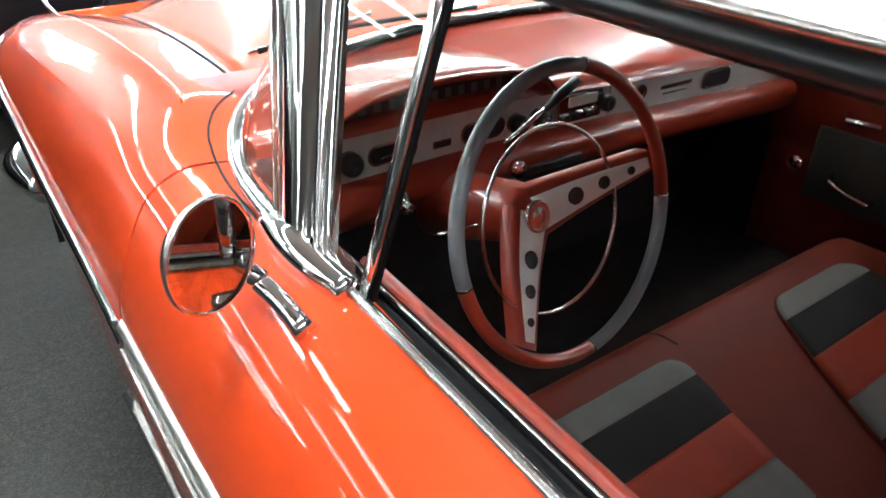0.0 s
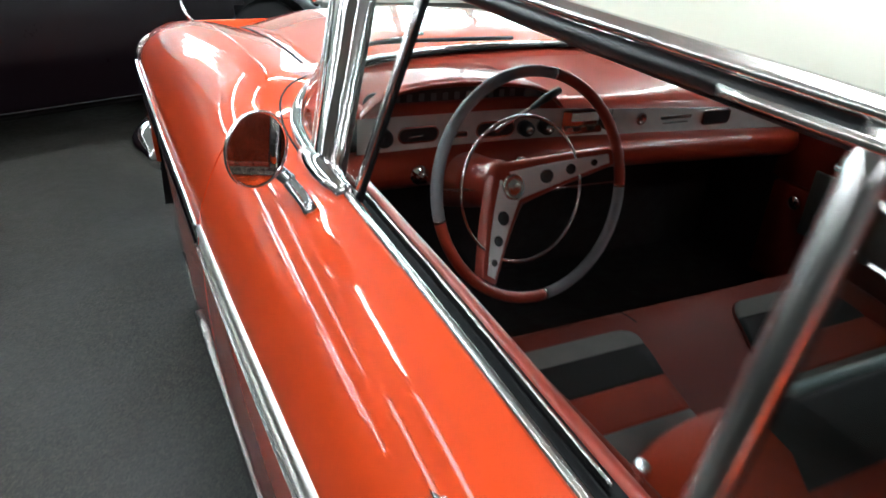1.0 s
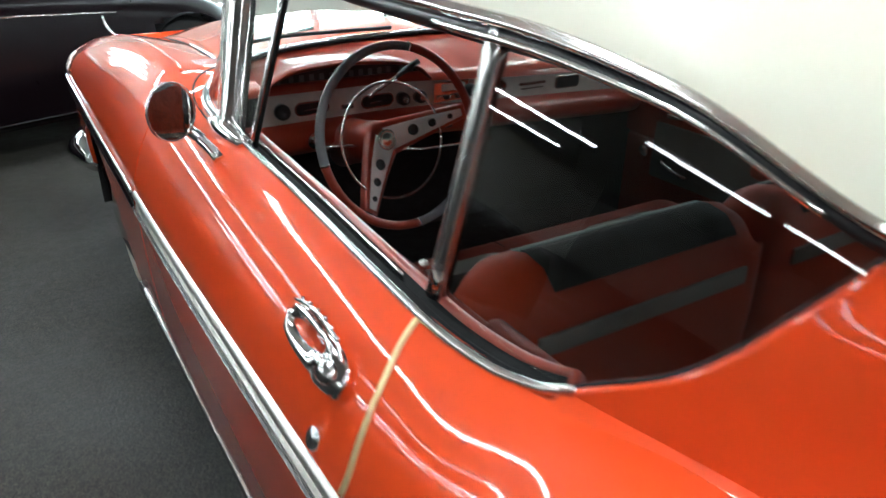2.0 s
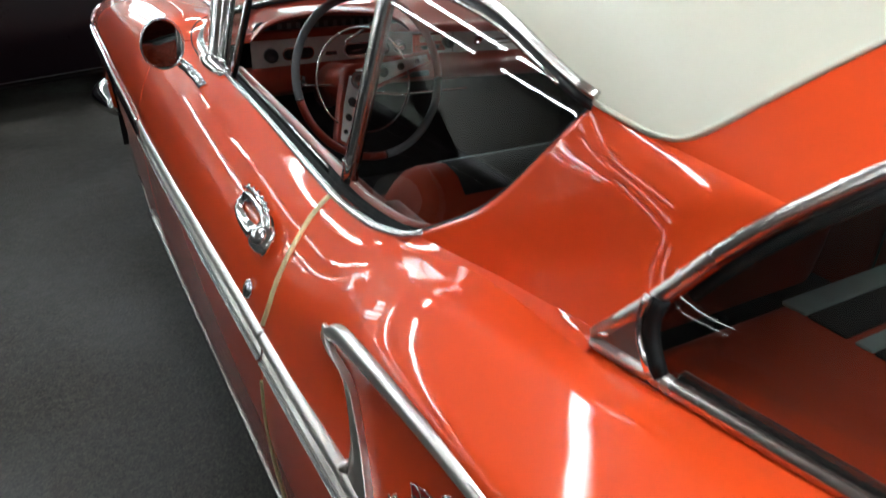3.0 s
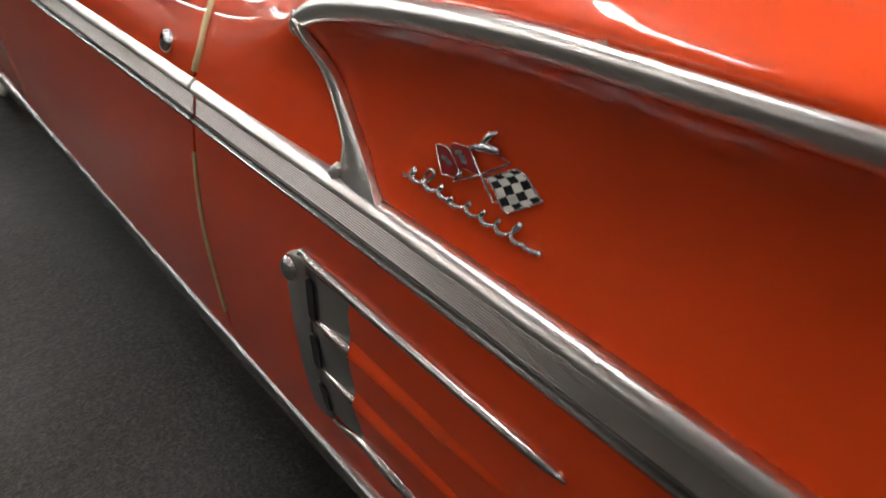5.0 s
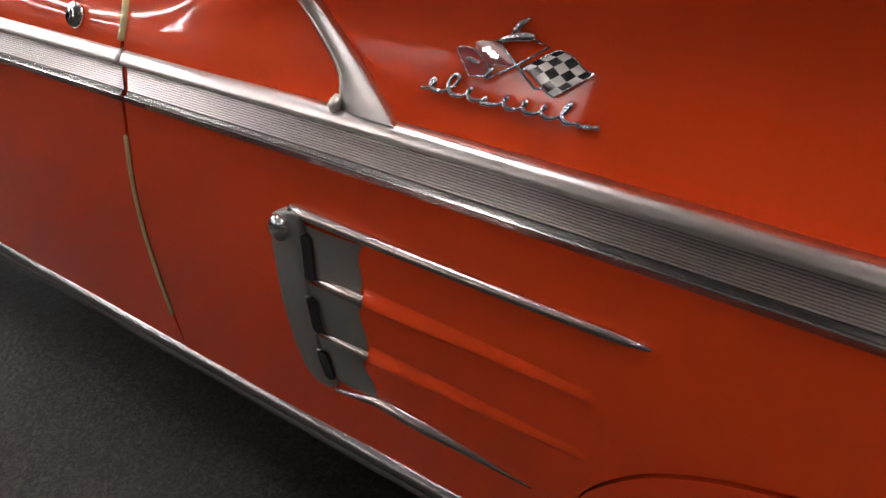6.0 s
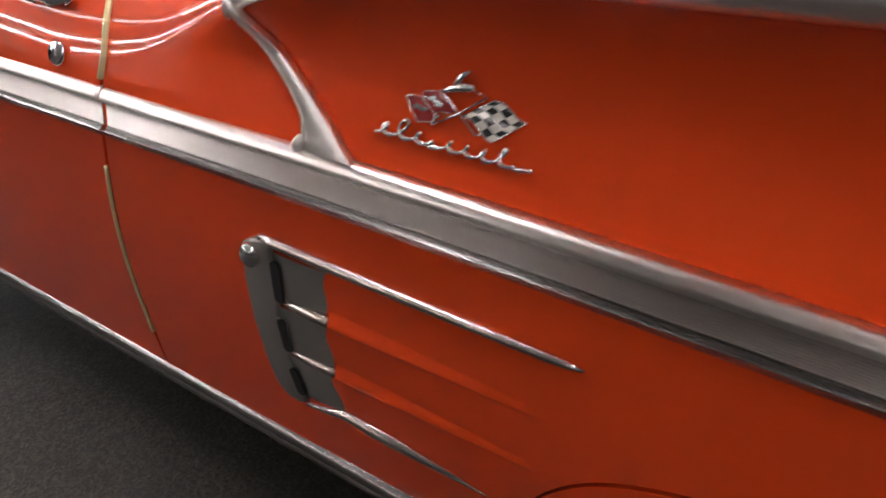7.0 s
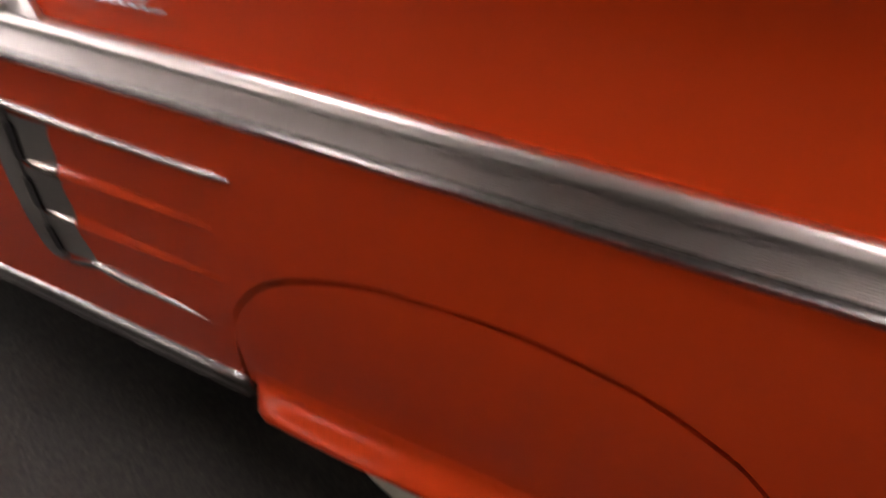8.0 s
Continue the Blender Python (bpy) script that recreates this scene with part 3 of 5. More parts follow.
# roof rail: bright drip moulding with a dark channel beneath
for side in (-1, 1):
    path = []
    for s in np.linspace(0, 0.8, 40):
        k = 1 - 0.48 * ease((s - 0.42) / 0.36)
        p = top(s, 0.4, side) + Vector((0, 0, 0.007 * ease((s - 0.4) / 0.4)))
        path.append((p, Vector((side * 0.95, 0, 0.3)) * k, Vector((-side * 0.3, 0, 0.95)) * k))
    part("drip_rail", sweep(path, [(-0.006, -0.006), (0.008, -0.006), (0.012, -0.002), (0.010, 0.003), (0.004, 0.005), (0.003, 0.008), (-0.004, 0.012), (-0.012, 0.010)]), STAINLESS, car, "bright drip rail")
    part("rail_channel", sweep([(Vector(p) + Vector((0, 0, -0.004)), o, u) for p, o, u in path], [(-0.03, -0.024), (0.002, -0.021), (0.005, -0.003), (-0.02, -0.002)]), BLACK, car)
    part("window_header", sweep([(Vector(p) + Vector((0, 0, -0.006)), o, u) for p, o, u in path[20:38]], [(0.0, -0.020), (0.008, -0.018), (0.009, -0.010), (0.0, -0.008)]), STAINLESS, car)
    # sail edge moulding round the quarter window
    edge = [top(s_edge(v), v, side) for v in np.linspace(0, 0.4, 24)]
    part("window_seal", tube([p + Vector((-side * 0.004, 0, 0)) for p in edge], 0.004, 8), RUBBER, car)

    # belt moulding along the door and under the quarter window
    belt = curve([(-0.806, 0.86, 0.928), (-0.818, 0.5, 0.926), (-0.834, 0.16, 0.924), (-0.8375, 0.05, 0.923), (-0.832, -0.05, 0.927), (-0.818, -0.115, 0.936), (-0.806, -0.16, 0.955)], 50)
    belt = [(-side * x, y, z) for x, y, z in belt]
    part("belt_moulding", sweep([(p, (side, 0, 0.25), (0, 0, 1)) for p in belt], [(0.005, -0.012), (0.008, -0.004), (0.006, 0.002), (0.0, 0.005), (-0.004, 0.003), (-0.004, -0.012)]), STAINLESS, car, "bright belt moulding")
    part("window_seal", sweep([(p, (-side, 0, 0), (0, 0, 1)) for p in belt[:49]], [(0.004, -0.03), (0.004, 0.004), (0.009, -0.012), (0.014, -0.013), (0.0155, -0.003), (0.0175, -0.002), (0.019, -0.004), (0.021, -0.014), (0.027, -0.013), (0.032, 0.0), (0.034, -0.03)]), RUBBER, car)
    part("glass_run", sweep([(p, (-side, 0, 0), (0, 0, 1)) for p in belt[:34]], [(0.026, -0.012), (0.026, 0.001), (0.029, 0.001), (0.029, -0.012)]), STAINLESS, car)
    part("inner_sill", sweep([(p, (-side, 0, 0), (0, 0, 1)) for p in belt[:49]], [(0.032, -0.06), (0.032, 0.002), (0.037, 0.006), (0.046, 0.004), (0.056, -0.008), (0.066, -0.07)]), PAINT_IN, car, "red painted inner window sill")

    # quarter window: post and glass
    mx = Matrix.Diagonal((-side * -1.0, 1, 1, 1)) if side > 0 else Matrix()
    a, b = Vector((-0.803, 0.105, 0.925)), Vector((-0.716, 0.112, 1.256))
    post = sweep([(a.lerp(b, t), (-0.96, 0, 0.26), (0, 1, 0)) for t in np.linspace(0, 1, 8)], [(-0.010, -0.014), (0.006, -0.014), (0.010, -0.006), (0.010, 0.006), (0.006, 0.014), (-0.010, 0.014)])
    bmesh.ops.transform(post, matrix=Matrix.Diagonal((side * -1.0, 1, 1, 1)), verts=post.verts)
    part("quarter_window_post", post, SATIN, car, "chrome front edge of the quarter window")
    s0 = 0.495
    rows = []
    for t in np.linspace(0, 1, 14):
        row = []
        for v in np.linspace(0, 0.394, 12):
            p = top(s0 + (s_edge(v) - s0) * t, v, side)
            d = p.z - 0.925
            row.append(Vector((side * (0.8095 - 0.255 * d - 0.11 * d * d), p.y, p.z)))
        rows.append(row)
    pane = grid(rows)
    ob = part("quarter_window", pane, GLASS_DARK, car, "dark tinted quarter window glass")
    ob.visible_shadow = False

# ---- windscreen, pillars, vent windows ----
BASE = [(-0.822, 0.93, 0.936), (-0.805, 1.10, 0.935), (-0.765, 1.24, 0.940), (-0.68, 1.36, 0.962), (-0.5, 1.455, 0.978), (-0.25, 1.51, 0.985), (0.0, 1.525, 0.988)]
HEAD = [(-0.702, 1.13, 1.262), (-0.692, 1.14, 1.270), (-0.66, 1.155, 1.293), (-0.58, 1.175, 1.324), (-0.42, 1.195, 1.346), (-0.2, 1.215, 1.358), (0.0, 1.22, 1.362)]
base_c, head_c = curve(BASE, 30), curve(HEAD, 30)


def bow(a, b, t):
    p = Vector(a).lerp(Vector(b), t)
    k = math.sin(math.pi * t) * 0.03
    return p + Vector((p.x * 0.6, 1.0, 0.4)).normalized() * k * (1 if abs(p.x) < 0.6 else 0.6)


half = [[bow(a, b, t) for a, b in zip(base_c, head_c)] for t in np.linspace(0, 1, 12)]
ob = part("windscreen", grid([r + [Vector((-p.x, p.y, p.z)) for p in r[-2::-1]] for r in half]), GLASS, car, "clear wraparound windscreen")
ob.visible_shadow = False
for sgn in (1, -1):
    low = [Vector((sgn * x, y, z)) for x, y, z in base_c]
    part("windscreen_moulding", tube([p + Vector((0, 0.002, 0.002)) for p in low], 0.011, 10), CHROME, car, "chrome windscreen surround")
    part("windscreen_seal", tube([p + Vector((sgn * 0.008, -0.010, 0.002)) for p in low], 0.005, 8), RUBBER, car)
    part("header_moulding", tube([Vector((sgn * x, y, z)) for x, y, z in head_c], 0.012, 8), STAINLESS, car)
    # pillar: three bright ribs with dark grooves
    ribs = [(-0.02, -1), (0.006, -1), (0.009, -0.93), (0.006, -0.86), (0.0, -0.83), (0.0, -0.70), (0.010, -0.66), (0.016, -0.5), (0.0185, -0.2), (0.016, 0.1), (0.010, 0.33), (0.001, 0.38), (0.001, 0.43), (0.008, 0.46), (0.009, 0.55), (0.006, 0.60), (-0.004, 0.64), (-0.004, 0.76), (0.004, 0.80), (0.006, 0.88), (0.002, 0.97), (-0.02, 1)]
    pa, pb, out = Vector((sgn * 0.812, 0.938, 0.925)), Vector((sgn * 0.694, 1.102, 1.288)), Vector((sgn * 0.95, 0, 0.3))

    def on_pillar(t, lift, u):
        return pa.lerp(pb, t) + out * lift + Vector((0, u * (0.060 + 0.029 * t), 0))

    part("windscreen_pillar", grid([[on_pillar(t, h, u) for h, u in ribs] for t in np.linspace(0, 1, 12)]), CHROME, car, "ribbed chrome windscreen pillar")
    # narrow black strips along two of the pillar's grooves
    for ua, ub, h in ((-0.84, -0.69, 0.002), (0.63, 0.77, -0.002)):
        part("pillar_groove_strip", grid([[on_pillar(t, h + 0.0015 * math.sin(math.pi * k), ua + (ub - ua) * k) for k in np.linspace(0, 1, 5)] for t in np.linspace(0, 1, 8)]), RUBBER, car)
    foot = curve([(sgn * 0.818, 1.0, 0.93), (sgn * 0.822, 0.93, 0.935), (sgn * 0.818, 0.87, 0.930), (sgn * 0.812, 0.815, 0.928)], 16)
    part("pillar_foot", tube(foot, [0.016 + 0.006 * math.sin(math.pi * i / 16) for i in range(17)], 10), CHROME, car)
    # vent window
    va, vb = Vector((sgn * 0.803, 0.80, 0.925)), Vector((sgn * 0.704, 0.80, 1.238))
    part("vent_post", sweep([(va.lerp(vb, t), (sgn * 0.95, 0, 0.3), (0, 1, 0)) for t in np.linspace(0, 1, 6)], [(-0.001, -0.008), (0.004, -0.008), (0.006, -0.004), (0.006, 0.004), (0.004, 0.009), (-0.001, 0.009)]), CHROME, car)
    part("vent_seal", sweep([(va.lerp(vb, t), (sgn * 0.95, 0, 0.3), (0, 1, 0)) for t in np.linspace(0, 1, 6)], [(-0.009, -0.008), (-0.001, -0.009), (-0.001, 0.009), (-0.009, 0.008)]), RUBBER, car)
    qa, qb = Vector((sgn * 0.808, 0.872, 0.93)), Vector((sgn * 0.704, 0.993, 1.238))
    ob = part("vent_window", grid([[va.lerp(vb, t) + Vector((0, 0.012, 0)), qa.lerp(qb, t)] for t in np.linspace(0, 1, 4)]), GLASS, car, "clear vent window")
    ob.visible_shadow = False
    part("vent_frame", tube(curve([va + Vector((0, 0.015, 0.004)), Vector((sgn * 0.806, 0.838, 0.934)), qa + Vector((0, -0.002, 0.018)), qa + Vector((-sgn * 0.009, 0.012, 0.036)), qb + Vector((0, 0, -0.012)), qb.lerp(vb, 0.3) + Vector((0, 0, -0.014)), vb + Vector((0, 0.012, -0.012))], 40), 0.007, 8), CHROME, car)

# dark seam between fender and windscreen foot
for sgn in (1, -1):
    seam = []
    for y in np.linspace(0.915, 1.408, 28):
        want = spl((0.915, 0.96, 1.03, 1.09, 1.15, 1.208, 1.275, 1.33, 1.37, 1.41), (-0.836, -0.831, -0.8245, -0.821, -0.816, -0.806, -0.790, -0.763, -0.731, -0.683), y)
        u = min(np.linspace(0.0, 2.0, 160), key=lambda k: abs(flank(y, k).x - want))
        seam.append(flank(y, u, sgn) + Vector((0, 0, 0.0004)))
    part("cowl_seam", tube(seam, 0.0021, 6), GAP, car)

# rear window
UP = [tuple(top(1.0, v)) for v in np.linspace(0, 1, 16)]
LOW = curve([(-0.806, -0.487, 0.995), (-0.775, -0.7, 0.999), (-0.742, -0.9, 1.006), (-0.66, -1.08, 1.01), (-0.4, -1.25, 1.02), (0, -1.33, 1.025)], 15)
def spl_low(d):
    return spl((0, 0.215, 0.42), ((-0.806, -0.487, 0.995), (-0.775, -0.7, 0.999), (-0.742, -0.9, 1.006)), d)


half = [[Vector(a).lerp(Vector(b), t) + Vector((0, -0.05, 0.03)) * math.sin(math.pi * t) * min(1, k / 5) for k, (a, b) in enumerate(zip(UP, LOW))] for t in np.linspace(0, 1, 10)]
ob = part("rear_window", grid([r + [Vector((-p.x, p.y, p.z)) for p in r[-2::-1]] for r in half]), GLASS_REAR, car, "clear wraparound rear window")
ob.visible_shadow = False
for sgn in (1, -1):
    part("rear_window_moulding", tube([Vector((sgn * x, y, z)) + Vector((sgn * -0.003, 0, 0.002)) for x, y, z in UP], 0.0075, 10), PEWTER, car, "chrome rear window surround")
    part("rear_window_moulding", tube([Vector((sgn * x, y, z)) + Vector((sgn * -0.004, 0, 0.002)) for x, y, z in LOW], 0.008, 10), PEWTER, car, "chrome rear window surround")
    part("rear_window_seal", tube([Vector((sgn * x, y, z)) + Vector((sgn * 0.012, -0.004, 0.002)) for x, y, z in [tuple(spl_low(0.074))] + list(LOW[2:])], 0.008, 8), RUBBER, car)
    part("rear_window_seal", tube([Vector((sgn * x, y, z)) + Vector((sgn * 0.004, -0.010, -0.008)) for x, y, z in UP[3:]], 0.006, 8), RUBBER, car)

# chrome corner of the rear window
for sgn in (1, -1):
    rows = []
    for t in np.linspace(0, 1, 7):
        a = Vector(top(1.0, 0.15 * t))
        b = Vector(spl_low(0.066 * t))
        rows.append([Vector((sgn * (a.lerp(b, k).x), a.lerp(b, k).y + 0.012 * t * math.sin(math.pi * k), a.lerp(b, k).z)) + Vector((sgn * -0.008, 0, 0.004)) for k in np.linspace(0, 1, 7)])
    corner = part("window_corner", grid(rows), PEWTER, car, "bright rear window corner")
    part("corner_bead", tube([r + Vector((sgn * -0.003, 0.002, 0.003)) for r in rows[-1]], 0.0035, 8), CHROME, corner)
    part("corner_bead", tube([rows[k][0].lerp(rows[k][-1], 0.5) + Vector((sgn * -0.003, 0, 0.003)) for k in range(1, 3)], 0.002, 6), CHROME, corner)
    part("rear_window_seal", tube([r + Vector((sgn * 0.004, -0.006, 0.0)) for r in rows[-1]], 0.0075, 8), RUBBER, car)

# deck and hood
part("rear_deck", both(lambda x, y: Vector((x * -spl((-2.35, -1.5, -0.9), (0.62, 0.70, 0.742), y), y, spl((-2.35, -1.5, -0.9), (0.90, 0.975, 1.0), y) + 0.03 * (1 - x * x))), [[(x, y) for x in np.linspace(1, 0, 10)] for y in np.linspace(-2.35, -0.9, 16)]), PAINT, car)


def hood_z(x, y):
    e = rows_at(y)[0]
    w = abs(x / e[0])
    return e[1] + spl((0, 0.5, 0.85, 1), (1.0, 0.8, 0.28, 0.0), w) * spl((1.5, 1.8, 2.7), (0.028, 0.056, 0.085), y)


def hood_at(xf, t):
    """xf from the seam to the middle, t from the windscreen to the nose."""
    y0 = spl((0, 0.37, 0.73, 1.0), (1.562, 1.548, 1.495, 1.41), xf)
    y = y0 + (2.70 - y0) * t
    x = xf * (rows_at(y)[0][0] + 0.006)
    return Vector((x, y, hood_z(x, y)))


part("hood", lipped(both(hood_at, [[(x, t) for x in np.linspace(1, 0, 18)] for t in np.linspace(0, 1, 44)]), (0, 0, -1), 0.02), PAINT, car, "long glossy orange hood")
cowl = []
for t in np.linspace(0, 1, 10):
    row = []
    for k, b in enumerate(base_c[6:]):
        y0 = spl((0, 0.37, 0.73, 1.0), (1.562, 1.548, 1.495, 1.41), min(1.0, abs(b[0]) / 0.68)) + 0.03
        q = Vector((b[0] * 0.97, y0, hood_z(b[0] * 0.8, y0) - 0.016)) if b[1] > 1.30 else Vector((rows_at(1.42)[0][0], b[1] + 0.2, 0.952))
        row.append(Vector(b).lerp(q, t))
    cowl.append(row + [Vector((-p.x, p.y, p.z)) for p in row[-2::-1]])
part("cowl", grid(cowl), PAINT, car)
for sgn in (1, -1):
    arm = curve([(-0.62 if sgn < 0 else 0.05, 1.47, 1.0), (-0.45 if sgn < 0 else 0.3, 1.50, 1.012), (-0.1 if sgn < 0 else 0.62, 1.515, 1.012)], 8)
    w = part("wiper", tube(arm, 0.006, 6), BLACK, car, "black windscreen wiper")
    part("wiper_arm", tube([Vector(arm[0]) + Vector((0, 0.05, -0.015)), Vector(arm[4]) + Vector((0, 0.012, 0.014))], 0.005, 6), STAINLESS, w)

# ---- bright side trim ----
def trim_path(ya, yb, z_at, n, lift=0.0):
    rows = []
    for y in [ya, ya + 0.0008] + list(np.linspace(ya, yb, n)[1:-1]) + [yb - 0.0008, yb]:
        p, o = skin(y, z_at(y), lift)
        rows.append((p, (-1, 0, 0.0), (0, 0, 1)))
    return rows


def trim_mid(y):
    return spl((-2.3, -1.0, -0.3, 0.0, 0.7, 1.4, 2.2, 2.7), (0.722, 0.7255, 0.7255, 0.723, 0.709, 0.698, 0.712, 0.708), y)


TOP_BEAD = [(-0.006, 0.0125), (0.0030, 0.0130), (0.0090, 0.0146), (0.0104, 0.0170), (0.0100, 0.0205), (0.0080, 0.0250), (0.0042, 0.0290), (-0.006, 0.0315)]
LOW_BEAD = [(-0.004, -0.0322), (0.0005, -0.0320), (0.0078, -0.0226), (0.0080, -0.0217), (0.0072, -0.0210), (0.0042, -0.0208), (0.0034, -0.0172), (-0.004, -0.0170)]
BED = [(-0.004, -0.0180), (0.0008, -0.0178), (0.0008, 0.0132), (-0.004, 0.0134)]
RIB = [(0.0004, 0.0), (0.0013, 0.0001), (0.0017, 0.0006), (0.0019, 0.0010), (0.0018, 0.0014), (0.0014, 0.0019), (0.0004, 0.0020)]
# the bed's dark colour stands for shade in the grooves between the ribs
GROOVE_SHADE = mat("shaded_trim_bed", (0.16, 0.14, 0.13), 0.45, 0.8, 0.0, 0.1, 8.0)


def ribbed_trim(ya, yb, n):
    """A broad bead above, ten fine ribs on a bed coloured as groove shade, and a keeled bead below."""
    path = [(p, o, Vector((0.16, 0, 0.987))) for p, o, u in trim_path(ya, yb, trim_mid, n)]
    trim = part("side_trim", sweep(path, TOP_BEAD), BRUSHED, car, "ribbed bright side trim")
    part("lower_bead", sweep(path, LOW_BEAD), SHADED_METAL, trim, smooth=False)
    part("groove_bed", sweep(path, BED), GROOVE_SHADE, trim)
    part("fine_ribs", join(*[sweep(path, [(a, b - 0.0165 + 0.00272 * k) for a, b in RIB]) for k in range(10)]), SHADED_RIBS, trim, "fine bright ribs", smooth=False)


GROOVE = [(0.0, -0.031), (0.008, -0.030), (0.012, -0.024), (0.010, -0.017), (0.006, -0.014), (0.006, 0.010), (0.009, 0.014), (0.013, 0.020), (0.012, 0.0275), (0.007, 0.031), (0.0, 0.031)]
ribbed_trim(-2.3, 0.010, 90)
ribbed_trim(0.019, 1.204, 50)
part("side_trim", sweep(trim_path(1.213, 2.60, trim_mid, 40), GROOVE), CHROME, car, "bright fender trim")


def up_trim(y):
    return spl((-2.3, -1.5, -0.95, -0.7, -0.52, -0.4, -0.3, -0.23, -0.2), (0.905, 0.958, 0.966, 0.954, 0.944, 0.930, 0.912, 0.891, 0.872), y)


path = []
for y in list(np.linspace(-2.3, -0.42, 50)) + list(np.linspace(-0.4, -0.2, 16)):
    z = up_trim(y)
    p, o = skin(y, z)
    o = (o + Vector((-0.8, 0, -0.1))).normalized()
    u = Vector((0, 1, 0)).cross(o).normalized()
    path.append((p, o, u if u.z > 0 else -u))
part("fender_crease", tube([flank(y, 1.0) + Vector((0, 0, -0.0015)) for y in np.linspace(1.38, 2.62, 36)], 0.0034, 8), PAINT, car)
for sgn in (1, -1):
    part("hood_seam", tube([Vector((sgn * rows_at(y)[0][0] + sgn * 0.002, y, rows_at(y)[0][1] + 0.0005)) for y in np.linspace(1.42, 2.69, 40)], 0.003, 6), GAP, car)
part("upper_quarter_trim", sweep(path, [(-0.004, -0.012), (0.004, -0.011), (0.008, -0.006), (0.009, 0.003), (0.006, 0.010), (-0.004, 0.012)]), BRUSHED, car, "bright upper quarter trim")
# slanted strut down to the side trim
strut, bead = [], []
for t in np.linspace(0, 1, 24):
    y = spl((0, 0.28, 0.55, 0.8, 1.0), (-0.203, -0.241, -0.279, -0.317, -0.346), t)
    z = spl((0, 0.28, 0.55, 0.8, 1.0), (0.882, 0.850, 0.818, 0.786, 0.752), t)
    p, o = skin(y, z)
    w = spl((0, 0.28, 0.55, 0.8, 1.0), (0.007, 0.0128, 0.0142, 0.0175, 0.025), t)
    e = spl((0, 0.28, 0.55, 0.8, 1.0), (0.0065, 0.0115, 0.0125, 0.0185, 0.040), t)
    strut.append([p + Vector((0, k, 0)) + o * h for k, h in ((-w, 0.0), (-0.985 * w, 0.0085), (-0.96 * w, 0.0095), (-0.9 * w, 0.0098), (0.3 * e, 0.0098), (0.55 * e, 0.0090), (0.8 * e, 0.0076), (e, 0.0055), (e + 0.001, 0.0))])
    bead.append(p + Vector((0, e, 0)) + o * 0.0045)
strut_ob = part("trim_strut", grid(strut), BRUSHED, car, "bright slanted trim strut")
part("strut_bead", tube(bead, 0.0029, 8), BRUSHED, strut_ob)

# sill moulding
part("sill_moulding", sweep([((-0.947, y, 0.263), (-1, 0, 0), (0, 0, 1)) for y in np.linspace(-0.575, 1.62, 30)], [(-0.03, -0.03), (0.004, -0.026), (0.006, -0.016), (0.003, -0.013), (0.003, -0.009), (0.008, -0.006), (0.011, 0.004), (0.007, 0.013), (-0.004, 0.016), (-0.03, 0.014)]), SHADED_METAL, car, "satin sill moulding")
part("floor_pan", box((1.84, 4.2, 0.04), (0, 0.05, 0.235)), GAP, car, smooth=False)

# wheels
for y, sx in ((2.055, -1), (2.055, 1), (-0.93, -1), (-0.93, 1)):
    m = Matrix.Translation((sx * 0.80, y, 0.345)) @ Euler((0, radians(90 * sx), 0)).to_matrix().to_4x4()
    wheel = part("wheel", lathe([(0.20, -0.09), (0.30, -0.095), (0.335, -0.07), (0.345, -0.04), (0.345, 0.04), (0.335, 0.07), (0.305, 0.094), (0.20, 0.09)], m, 40), RUBBER, car, "black tyre with a white wall")
    part("white_wall", lathe([(0.215, 0.088), (0.23, 0.096), (0.285, 0.1005), (0.302, 0.0955)], m, 40), WHITE, wheel)
    part("hubcap", lathe([(0.215, 0.085), (0.20, 0.10), (0.12, 0.108), (0.09, 0.13), (0.001, 0.14)], m, 32), CHROME, wheel)

# nose: lamps and bumper
def end_cap(y, first, swell, last=9):
    """A sheet that closes the body from side to side at its end."""
    rows = [first]
    for u in np.linspace(0.3, last, 22):
        p = flank(y, u)
        rows.append([Vector((p.x * -f, y + swell * math.cos(f * math.pi / 2), p.z)) for f in np.linspace(-1, 1, 25)])
    return grid(rows)


part("nose_panel", end_cap(2.70, [Vector((-hood_at(abs(f), 1).x * (1 if f > 0 else -1), 2.70, hood_at(abs(f), 1).z)) for f in np.linspace(-1, 1, 25)], 0.06, 7.9), PAINT, car)
part("tail_panel", end_cap(-2.35, [Vector((0.62 * f, -2.35, 0.90 + 0.03 * (1 - f * f))) for f in np.linspace(-1, 1, 25)], -0.10), PAINT, car)
for sgn in (1, -1):
    lamp = part("headlamp_pod", lathe([(0.092, -0.06), (0.095, 0.02), (0.090, 0.045), (0.078, 0.05)], Matrix.Translation((sgn * 0.858, 2.668, 0.722)) @ Euler((radians(-90), 0, 0)).to_matrix().to_4x4(), 32), CHROME, car, "chrome headlamp bezel")
    part("headlamp_lens", lathe([(0.080, 0.045), (0.05, 0.06), (0.001, 0.064)], Matrix.Translation((sgn * 0.858, 2.668, 0.722)) @ Euler((radians(-90), 0, 0)).to_matrix().to_4x4(), 24), WHITE, lamp)
    part("fender_ornament", tube([(sgn * 0.775, 2.44, 0.898), (sgn * 0.775, 2.58, 0.893), (sgn * 0.775, 2.66, 0.905), (sgn * 0.775, 2.70, 0.935)], [0.003, 0.006, 0.006, 0.002], 8), CHROME, car)
bumper = curve([(-0.925, 2.46, 0.405), (-0.935, 2.65, 0.405), (-0.87, 2.84, 0.405), (-0.5, 2.93, 0.405), (0, 2.96, 0.405)], 24)
